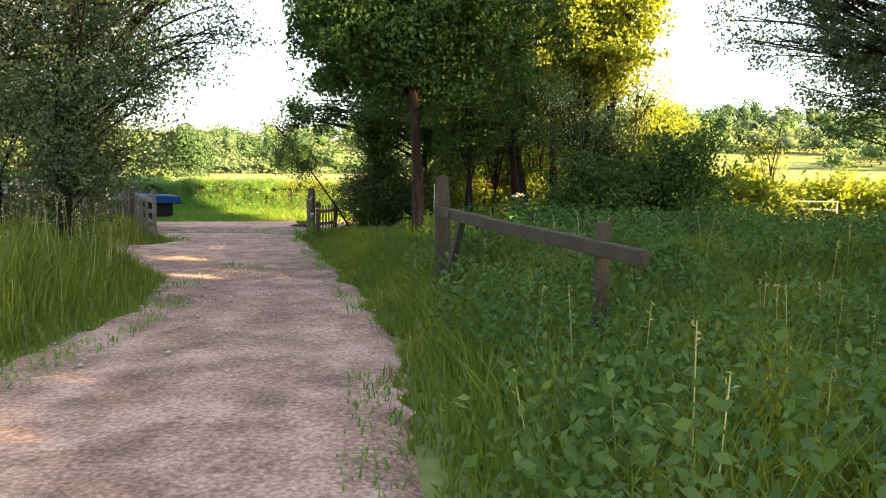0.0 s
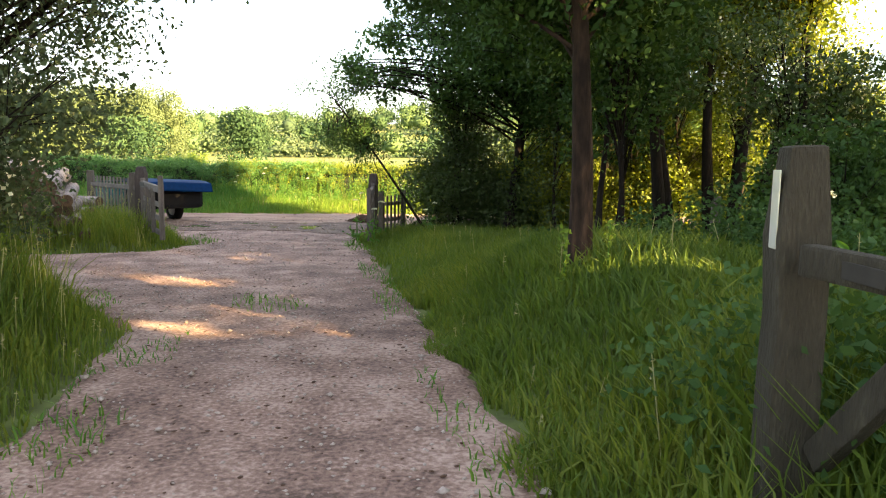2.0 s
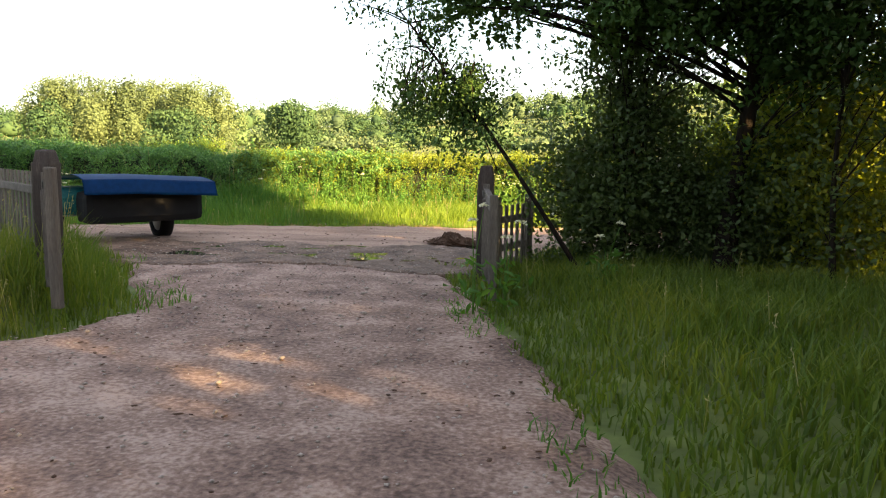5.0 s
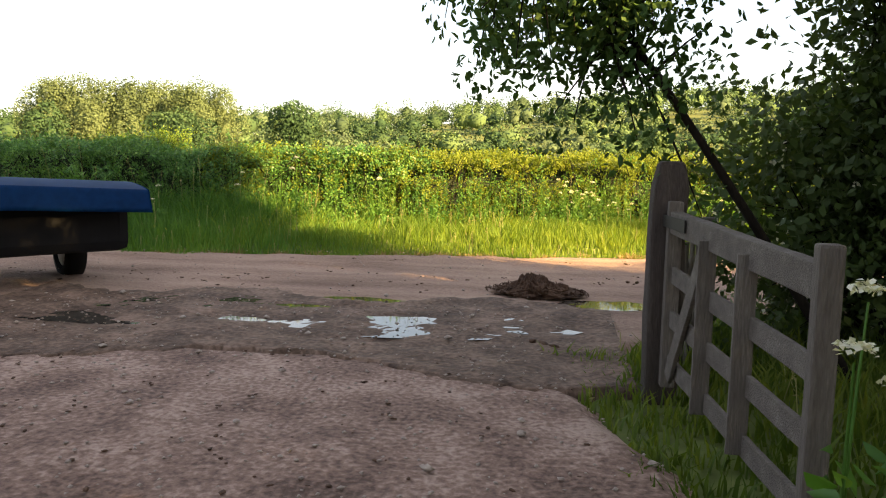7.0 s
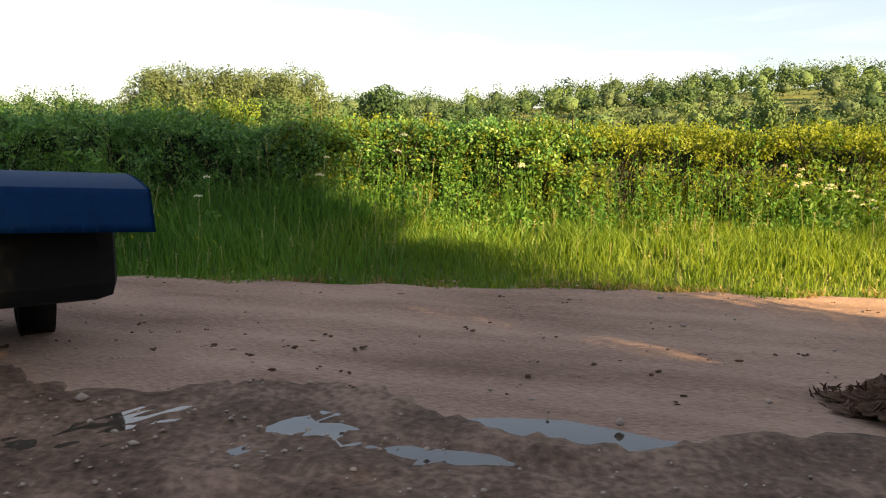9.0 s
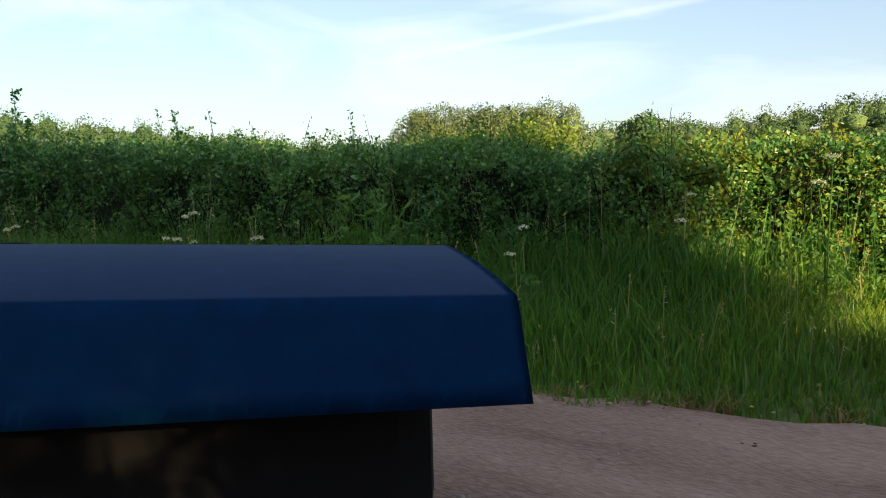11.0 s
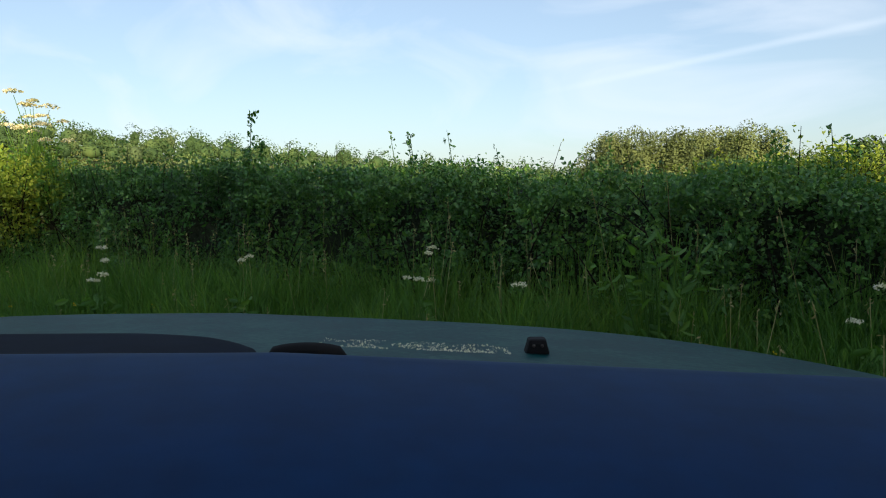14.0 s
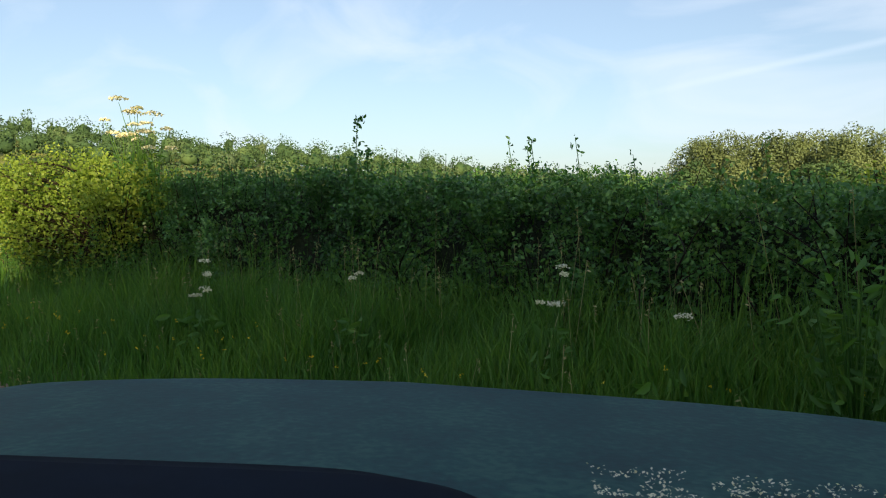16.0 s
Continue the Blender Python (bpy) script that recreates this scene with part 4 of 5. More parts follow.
def right_pick(x, y, rng):
    e = TRACK_R(y) + 0.10 * np.sin(y * 2.3) + 0.07 * np.sin(y * 6.1)
    d = x - e
    return (d > 0) & (y < NEAR_EDGE(x) - 0.1) & (rng.uniform(size=len(x)) < np.where(d < 2.2, 1.0, 0.75))


def right_tall(x, y):
    d = x - TRACK_R(y)
    return 0.12 + 0.40 * smooth(0.1, 0.5 + 0.8 * smooth(7.4, 8.6, y), d) * (1 - 0.66 * smooth(7.0, 8.8, y))


def left_pick(x, y, rng):
    d = TRACK_L(y) - x + 0.10 * np.sin(y * 2.7)
    return (d > 0) & (y < NEAR_EDGE(x) - 0.1)


def left_tall(x, y):
    return 0.13 + 0.62 * smooth(0.0, 0.9, TRACK_L(y) - x) * (1 - 0.3 * smooth(11, 14, y))


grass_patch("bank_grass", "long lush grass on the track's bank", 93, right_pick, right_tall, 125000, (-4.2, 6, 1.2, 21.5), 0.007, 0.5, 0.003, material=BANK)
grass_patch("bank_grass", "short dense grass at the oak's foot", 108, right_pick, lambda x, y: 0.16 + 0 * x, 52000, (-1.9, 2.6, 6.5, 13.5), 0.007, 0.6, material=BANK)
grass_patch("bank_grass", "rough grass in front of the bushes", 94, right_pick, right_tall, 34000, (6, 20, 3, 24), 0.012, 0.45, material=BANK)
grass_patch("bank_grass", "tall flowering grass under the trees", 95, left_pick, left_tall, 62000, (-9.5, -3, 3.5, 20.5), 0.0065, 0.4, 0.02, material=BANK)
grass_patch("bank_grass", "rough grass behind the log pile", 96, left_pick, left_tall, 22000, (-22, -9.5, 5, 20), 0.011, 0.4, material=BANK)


def track_tufts():
    """Thin grass along the middle and rims of the track."""
    def pick(x, y, rng):
        m = (TRACK_L(y) + TRACK_R(y)) / 2 + 0.25
        k = np.array([noise.noise(Vector((a * 0.9, b * 0.55, 21))) for a, b in zip(x, y)])
        mid = ((x + 3.2) / 0.55) ** 2 + ((y - 11.7) / 0.5) ** 2 < 0.6 + k
        rim = ((TRACK_R(y) - x < 0.35) | (x - TRACK_L(y) < 0.5)) & (k > 0.05)
        return (mid | rim) & (x > TRACK_L(y)) & (x < TRACK_R(y))
    ob = grass_patch("track_grass", "thin low grass tufts on the earth track", 98, pick, lambda x, y: 0.05 + 0.05 * np.ones(len(x)), 42000, (-9, 0.5, 3, 20), 0.005, 0.6)
    ob.location.z = 0.04


track_tufts()


def nettle_bed():
    """Low brambles and nettles over the bank on the right."""
    rng = np.random.default_rng(97)
    n = 6400
    x, y = rng.uniform(-0.8, 9.5, n), rng.uniform(1.6, 14.5, n)
    k = (x - TRACK_R(y) > np.where(y < 8.2, 0.45, 2.1) + 0.2 * np.sin(y * 2.1)) & (np.array([noise.noise(Vector((a * 0.9, b * 0.9, 41))) for a, b in zip(x, y)]) > -0.12)
    x, y = x[k], y[k]
    h = 0.24 + 0.26 * rng.uniform(size=len(x)) + 0.10 * np.sin(x * 1.7) * np.sin(y * 1.3) + 0.22 * smooth(8.4, 7.2, y)
    c = np.stack([x, y, height(x, y)], 1)
    p = [c + np.stack([rng.normal(0, 0.11, len(x)), rng.normal(0, 0.11, len(x)), h * rng.uniform(0.35, 1.1, len(x))], 1) for _ in range(21)]
    aim = np.array([0, -0.3, 0.9])
    p = np.concatenate(p)
    ob = new("bramble_bed", leaves_mesh("bramble_bed", rng, p, 0.055, LEAF_BRAMBLE, aim=np.tile(aim, (len(p), 1)), aim_weight=0.4, wide=0.6, simple=True))
    tagged(ob, "low dark green brambles and nettles on the bank", "brambles", kind="stuff")


nettle_bed()


# ---- far woods ----
def ball_arrays():
    bm = bmesh.new()
    bmesh.ops.create_icosphere(bm, subdivisions=1, radius=1)
    v = np.array([c.co[:] for c in bm.verts])
    f = np.array([[c.index for c in g.verts] for g in bm.faces])
    bm.free()
    return v, f


def wood(name, label, seed, spots, material, per, leaf):
    """Trees at (x, y, width, height): each a crown of five to nine rounded masses of leaf sprays round a dark core."""
    rng = np.random.default_rng(seed)
    ball, faces = ball_arrays()
    vs, qs, ts, n = [], [], [], 0
    for x, y, w, h in spots:
        foot = np.array([x, y, float(height(x, y))])
        k = int(rng.integers(5, 10))
        a = np.arange(k) * 2.4 + rng.uniform(0, 6)
        out = rng.uniform(0.16, 0.33, k) * w
        cs = np.stack([out * np.cos(a), out * np.sin(a), rng.uniform(0.24, 0.68, k) * h], 1)
        rs = np.stack([rng.uniform(0.17, 0.28, k) * w, rng.uniform(0.17, 0.28, k) * w, rng.uniform(0.2, 0.32, k) * h], 1)
        cs[0], rs[0] = (0, 0, 0.66 * h), (0.27 * w, 0.27 * w, 0.34 * h)
        vs.append(ball * np.array([0.21 * w, 0.21 * w, 0.26 * h]) + foot + np.array([0, 0, 0.44 * h]))
        ts.append(faces + n)
        n += len(ball)
        pick = rng.integers(0, k, per)
        d = unit(rng.normal(size=(per, 3)) + np.array([0, 0, 0.25]))
        p = cs[pick] + d * rs[pick] * rng.uniform(0.66, 1.0, (per, 1)) + foot
        low = rng.uniform(size=per) < 0.16
        turn, reach = rng.uniform(0, 6.28, per), 0.45 * w * rng.uniform(0.3, 1, per)
        p[low] = (foot + np.stack([reach * np.cos(turn), reach * np.sin(turn), rng.uniform(0.02, 0.34, per) * h], 1))[low]
        p[:, 2] = np.maximum(p[:, 2], foot[2] + 0.04 * h * rng.uniform(0.5, 2.0, per))
        v, q = leaf_arrays(rng, p, leaf, aim=d, aim_weight=0.85, wide=0.85, simple=True)
        vs.append(v)
        qs.append(q + n)
        n += len(v)
    ob = new(name, mesh_arrays(name, np.concatenate(vs), np.concatenate(qs), np.concatenate(ts), material))
    return tagged(ob, label, "woods", kind="stuff")


def polar(az, r):
    return -6 - r * math.sin(radians(az)), 18 + r * math.cos(radians(az))


def far_woods():
    rng = np.random.default_rng(100)
    spots = []
    for r, step, h in ((260, 9, 8), (310, 9, 11), (350, 10, 11), (390, 10, 14), (430, 11, 15), (470, 11, 15), (520, 10, 16)):
        az = -62.0
        while az < 100:
            gap = (-10.9 < az < -8.4 and 300 < r < 410) or (38 < az < 66 and r < 385) or (az < -13 and r < (325 if az > -30 else 300)) or (r == 350 and az > 0)
            if not gap:
                x, y = polar(az + rng.normal(0, 0.3), r + rng.normal(0, 10))
                spots.append((x, y, rng.uniform(11, 24) * 1.2, h * rng.uniform(0.65, 1.35)))
            az += math.degrees(step / r)
    tone = rng.choice(3, len(spots), p=(0.42, 0.36, 0.22))
    # western hills get mostly the dark tone, painting in their lack of bright haze
    west = np.array([math.degrees(math.atan2(-p[0] - 6, p[1] - 18)) for p in spots]) > 36
    tone = np.where(west & (rng.uniform(size=len(spots)) < 0.85), 1, tone)
    for k, (lab, mat) in enumerate((("distant mixed green woods on the hills, haze tinted into the leaves", LEAF_FAR), ("dark green oaks among the distant woods, west hills darkened as less hazy", LEAF_FAR_DARK), ("pale yellow-green trees among the distant woods", LEAF_FAR_PALE))):
        wood("far_woods", lab, 101 + 10 * k, [p for p, q in zip(spots, tone) if q == k], mat, 360, 1.15)
    pop = []
    for az in np.arange(24.5, 37, 0.85):
        x, y = polar(az + rng.normal(0, 0.15), 205 + rng.normal(0, 5))
        pop.append((x, y, 14.0, 20.2 * rng.uniform(0.93, 1.03)))
    wood("poplar_grove", "pale green poplar grove beyond the fields", 102, pop, LEAF_POPLAR, 5200, 0.52)


far_woods()
for az, r, w, h, lab in ((19.0, 120, 11.0, 9.8, "round dark green field oak beyond the hedge"), (27.5, 135, 15, 9.0, "broad field oak in front of the poplars"),
                         (-8.5, 150, 7, 11.0, "tall pale tree at the field's edge"), (36, 170, 9, 11.5, "green field tree"), (-15, 160, 12, 7.5, "low field tree by a yellow meadow"),
                         (-24, 45, 9, 7.2, "large dark tree on the lane's far side")):
    x, y = polar(az, r)
    wood("field_tree", lab, int(500 + az * 3), [(x, y, w, h)], (LEAF_FAR_PALE if "pale" in lab or "low" in lab else LEAF_FAR_DARK) if r > 50 else LEAF_OAK, 3600 if r > 50 else 12000, 0.5 if r > 50 else 0.2)


# ---- fence, gates and logs ----
def old_fence():
    """A broken gate beside the track: a heavy post, a long rail on a second post, and a brace."""
    root = base("broken_gate", 0.0, 7.09, 0.0)
    post = box_bm((0.155, 0.155, 1.62), (0, 0, 0.83), 0.02, None, 6, 0.012, 1)
    for v in post.verts:
        if v.co.z > 1.55:
            v.co.x *= 0.72
            v.co.y *= 0.72
            v.co.z += 0.05
    part("gate_post", post, FENCE_WOOD, root, "square weathered post with a bevelled top")
    a, b = Vector((-0.02, -0.13, 1.36)), Vector((1.12, -3.0, 1.265))
    part("rail", beam_bm(a, b, 0.07, 0.095, 0.012, 10, 0.014, 2), FENCE_WOOD, root, "long sagging weathered rail")
    part("brace", beam_bm(Vector((0.06, -0.10, 0.74)), a.lerp(b, 0.17) + Vector((0, 0.02, -0.02)), 0.055, 0.09, 0.008, 4, 0.006, 3), FENCE_WOOD, root)
    part("painted_strip", box_bm((0.006, 0.055, 0.24), (-0.082, -0.02, 1.5), 0.002), PETAL, root, "worn white painted strip")
    part("second_post", box_bm((0.085, 0.085, 1.36), (0.99, -2.55, 0.76), 0.012, None, 5, 0.01, 4), FENCE_WOOD, root)
    part("hinge_strap", beam_bm(a + Vector((0.0, -0.04, 0.0)), a.lerp(b, 0.1) + Vector((-0.04, -0.02, 0)), 0.008, 0.05, 0.002, 0, 0), IRON, root, "rusty iron strap")
    tagged(root, "weathered broken wooden gate with a sagging rail and brace", "gate")


old_fence()


def field_gate(label, hinge, end, tall, drop):
    """An open four-bar wooden gate hung on a heavy post."""
    hx, hy = hinge
    root = base("wooden_gate", hx, hy, float(height(hx, hy)))
    d = Vector((end[0] - hx, end[1] - hy, 0))
    u = d.normalized()
    side = Vector((u.y, -u.x, 0))
    post = box_bm((0.175, 0.175, tall + 0.16), (0, 0, (tall + 0.16) / 2 - 0.08), 0.02, None, 9, 0.01, 5)
    for v in post.verts:
        lift = max(0.0, (v.co.z - tall + 0.1) / 0.18)
        v.co.x *= 1 - 0.35 * lift * lift
        v.co.y *= 1 - 0.35 * lift * lift
    part("gate_post", post, POST_WOOD, root, "heavy dark square post with a rounded top")
    o = u * 0.13
    L = d.length - 0.13
    part("stile", beam_bm(o + Vector((0, 0, 0.12)), o + Vector((0, 0, tall - 0.12)), 0.07, 0.07, 0.008, 3, 0.004, 6), UPRIGHT_WOOD, root)
    part("stile", beam_bm(o + u * L + Vector((0, 0, 0.10)), o + u * L + Vector((0, 0, tall - drop)), 0.06, 0.075, 0.012, 3, 0.004, 7), UPRIGHT_WOOD, root, "stout end stile with a rounded top")
    for k, zz in enumerate((0.25, 0.48, 0.70)):
        part("bar", beam_bm(o + Vector((0, 0, zz)), o + u * L + Vector((0, 0, zz - 0.05)), 0.022, 0.085, 0.004, 6, 0.005, 8 + k), RAIL_WOOD, root)
    part("top_rail", beam_bm(o + Vector((0, 0, tall - 0.22)), o + u * L + Vector((0, 0, tall - 0.27)), 0.06, 0.11, 0.008, 6, 0.005, 12), RAIL_WOOD, root)
    s = side * 0.028
    part("brace", beam_bm(o + u * 0.12 + s + Vector((0, 0, 0.2)), o + u * L * 0.36 + s + Vector((0, 0, tall - 0.26)), 0.02, 0.08, 0.004, 4, 0.003, 13), RAIL_WOOD, root)
    for q in (0.38, 0.66):
        part("upright", beam_bm(o + u * L * q + s + Vector((0, 0, 0.18)), o + u * L * q + s + Vector((0, 0, tall - 0.25)), 0.02, 0.075, 0.004, 4, 0.003, 14), UPRIGHT_WOOD, root)
    part("hinge_strap", beam_bm(Vector((0, 0, tall - 0.22)) + side * 0.04, o + u * 0.3 + side * 0.04 + Vector((0, 0, tall - 0.22)), 0.008, 0.06, 0.002, 0, 0), IRON, root, "dark iron hinge strap")
    return tagged(root, label, "gate", "gates at the track's mouth")


field_gate("weathered grey wooden gate standing open beside a bush", (-3.45, 19.5), (-3.24, 17.83), 1.19, 0.15)
field_gate("weathered grey wooden gate standing open beside the grass", (-7.25, 17.45), (-6.31, 16.2), 1.17, 0.04)


def pale_fence(label, a, b, tall, n):
    root = base("picket_fence", a[0], a[1], float(height(a[0], a[1])))
    d = Vector((b[0] - a[0], b[1] - a[1], 0))
    u = d.normalized()
    for q in (0.06, 1.0):
        part("post", box_bm((0.11, 0.11, tall + 0.1), d * q + Vector((0, 0, tall / 2)), 0.012, None, 4, 0.008, 20), OLD_WOOD, root)
    for zz in (0.3, tall - 0.22):
        part("rail", beam_bm(Vector((0, 0, zz)), d + Vector((0, 0, zz)), 0.04, 0.08, 0.006, 4, 0.004, 21), RAIL_WOOD, root)
    for k in range(n):
        p = d * ((k + 0.7) / (n + 0.4)) + Vector((u.y, -u.x, 0)) * 0.035
        part("pale", box_bm((0.06, 0.02, tall - 0.1), p + Vector((0, 0, tall / 2)), 0.004, Matrix.Rotation(math.atan2(u.y, u.x), 4, "Z"), 0), UPRIGHT_WOOD, root)
    tagged(root, label, "fence")


pale_fence("short weathered picket fence by the gate post", (-7.5, 17.75), (-9.1, 19.05), 1.08, 13)
old_post = base("fence_post", -9.85, 19.5, float(height(-9.85, 19.5)))
part("post", box_bm((0.14, 0.12, 1.1), (0, 0, 0.5), 0.015, None, 4, 0.01, 35), OLD_WOOD, old_post)
tagged(old_post, "short weathered wooden post behind the logs", "post")
pale_fence("short weathered picket fence under the bush", (-3.38, 19.85), (-3.0, 20.7), 0.85, 6)
stub = base("marker_post", 2.6, 17.0, 0.1)
part("post", box_bm((0.11, 0.11, 1.0), (0, 0, 0.45), 0.012, None, 4, 0.008, 30), UPRIGHT_WOOD, stub)
part("side_rail", box_bm((0.035, 0.06, 0.9), (-0.085, -0.02, 0.42), 0.006, None, 4, 0.006, 31), UPRIGHT_WOOD, stub)
tagged(stub, "short weathered grey post in the grass", "post")


def steel_gate():
    root = base("field_gate", 7.8, 19.2, 0.0)
    d = Vector((2.2, -0.4, 0))
    for zz in (0.35, 0.6, 0.85, 1.05):
        t = Tubes()
        t.add([Vector((0, 0, zz)), d + Vector((0, 0, zz))], [0.02, 0.02], 8)
        mesh_part("bar", t.mesh("bar", STEEL), root)
    for q in (0, 0.5, 1):
        t = Tubes()
        t.add([d * q + Vector((0, 0, 0.0 if q != 0.5 else 0.35)), d * q + Vector((0, 0, 1.08))], [0.025, 0.025], 8)
        mesh_part("upright", t.mesh("upright", STEEL), root)
    tagged(root, "pale metal field gate between bushes", "gate")


steel_gate()


def log(rng, c, ax, r, length):
    """A cut birch log lying along ax: bark, two sawn ends and a little crook."""
    root = base("log", c.x, c.y, c.z)
    side = Vector((-ax.y, ax.x, 0)) * rng.normal() * 0.03
    way = [ax * (length * (q / 4 - 0.5)) + side * (1 - (q / 2 - 1) ** 2) for q in range(5)]
    v, f = tube_arrays(way, [r * rng.uniform(0.92, 1.08) for _ in range(5)], 12)
    mesh_part("bark", mesh_arrays("bark", [tuple(p) for p in v], f, None, LOG_BARK, True), root)
    for j, q in ((0, -1), (4, 1)):
        bm = bmesh.new()
        vs = [bm.verts.new(p + (way[1] - way[0]).normalized() * 0.002 * q) for p in v[j * 12:j * 12 + 12]]
        bm.faces.new(vs if q > 0 else vs[::-1])
        part("sawn_end", bm, LOG_END, root, "brown sawn end")
    return root


def log_pile():
    rng = np.random.default_rng(33)
    ax, across = Vector((-0.48, 0.877, 0)), Vector((0.877, 0.48, 0))
    for row, n in enumerate((10, 10, 9, 8, 7, 4)):
        for i in range(n):
            r = rng.uniform(0.085, 0.14)
            c = Vector((-8.72, 15.95, 0)) + across * ((i - n / 2) * 0.255 + row * 0.03 + 0.05 * rng.normal()) + ax * rng.normal() * 0.12
            c.z = float(height(c.x, c.y)) + 0.13 + row * 0.205
            d = (ax + Vector((rng.normal() * 0.07, rng.normal() * 0.05, rng.normal() * 0.03 + (0.12 if row > 2 else 0)))).normalized()
            tagged(log(rng, c, d, r, rng.uniform(1.0, 1.5)), "cut birch log with pale bark in a stacked pile", "log", "stacked logs")
    # loose logs thrown down beside the pile
    for x, y, z, dx, dy, r, n in ((-8.72, 17.93, 0.74, -0.95, 0.3, 0.085, 1.05), (-8.8, 17.8, 0.52, -0.9, 0.42, 0.12, 1.2), (-8.5, 18.05, 0.27, -0.96, 0.2, 0.13, 1.0), (-8.95, 17.95, 0.27, -0.8, 0.6, 0.12, 1.0)):
        tagged(log(rng, Vector((x, y, z)), Vector((dx, dy, 0)).normalized(), r, n), "pale birch log thrown down beside the pile", "log", "stacked logs")


log_pile()


# ---- loose things on the lane ----
def puddle(x, y, wide, deep, level, turn):
    """Standing water that shows in the hollows of the mud."""
    bm = bmesh.new()
    vs = []
    for k in range(64):
        a = 2 * math.pi * k / 64
        f = 1 + 0.30 * noise.noise(Vector((math.cos(a) * 3, math.sin(a) * 3, 5 + x)))
        vs.append(bm.verts.new((wide * f * math.cos(a), deep * f * math.sin(a), 0)))
    bm.faces.new(vs)
    ob = base("puddle", x, y, float(height(x, y)) + level, turn)
    part("water_surface", bm, WATER, ob)
    tagged(ob, "shallow bright water lying in the mud's hollows", "puddle", kind="structure")


puddle(-6.1, 21.0, 2.25, 0.7, 0.0535, 4)
puddle(-3.5, 21.95, 0.5, 0.2, 0.048, 6)


def heap():
    rng = np.random.default_rng(45)
    bm = bmesh.new()
    bmesh.ops.create_icosphere(bm, subdivisions=6, radius=1)
    for v in bm.verts:
        p = v.co.copy()
        q = Vector((p.x * 0.42, p.y * 0.26, 0))
        f = 0.92 + 0.3 * noise.noise(p * 2.2) + 0.12 * noise.noise(p * 9)
        hump = 0.11 * math.exp(-((p.x + 0.25) / 0.42) ** 2) + 0.06 * math.exp(-((p.x - 0.4) / 0.4) ** 2) + 0.03
        lump = 1 + 0.5 * noise.noise(q * 9) + 0.4 * noise.noise(q * 24) + 0.25 * noise.noise(q * 60)
        v.co = Vector((q.x * f, q.y * f, max(p.z, -0.1) * hump * lump))
    root = base("manure_heap", -4.15, 22.3, 0.05, -8)
    part("mound", bm, HEAP, root)
    n = 260
    a, r = rng.uniform(0, 6.28, n), rng.uniform(0, 1.15, n) ** 0.7
    c = np.stack([0.46 * r * np.cos(a), 0.28 * r * np.sin(a), 0.09 * np.clip(1 - r * r, 0, 1) + 0.01], 1)
    mesh_part("straw", leaves_mesh("straw", rng, c, 0.06, HEAP, wide=0.2), root, kind="stuff")
    tagged(root, "low heap of dark manure and straw on the lane", "heap")


heap()


def stones():
    """Loose stones and clods over track and lane."""
    rng = np.random.default_rng(46)
    vs, ts, k = [], [], 0
    octa = np.array([(1, 0, 0), (0, 1, 0), (-1, 0, 0), (0, -1, 0), (0, 0, 1), (0, 0, -1)], float)
    faces = np.array([(0, 1, 4), (1, 2, 4), (2, 3, 4), (3, 0, 4), (1, 0, 5), (2, 1, 5), (3, 2, 5), (0, 3, 5)])
    for _ in range(4800):
        if rng.uniform() < 0.8:
            y = rng.uniform(5, 21.5)
            x = rng.uniform(TRACK_L(y), TRACK_R(y))
        else:
            x = rng.uniform(-16, 4)
            y = rng.uniform(NEAR_EDGE(x), FAR_EDGE(x))
        s = rng.uniform(0.004, 0.016) * (2.2 if rng.uniform() < 0.04 else 1)
        v = octa * s * rng.uniform(0.6, 1.2, (6, 3)) * np.array([1.2, 1, 0.6])
        c, d = math.cos(k), math.sin(k)
        v = v @ np.array([[c, d, 0], [-d, c, 0], [0, 0, 1]]) + np.array([x, y, float(height(x, y)) + 0.075 + s * 0.2])
        vs.append(v)
        ts.append(faces + k)
        k += 6
    ob = new("loose_stones", mesh_arrays("loose_stones", np.concatenate(vs), None, np.concatenate(ts), STONE))
    tagged(ob, "loose pale stones and clods on the earth", "stones", kind="stuff")



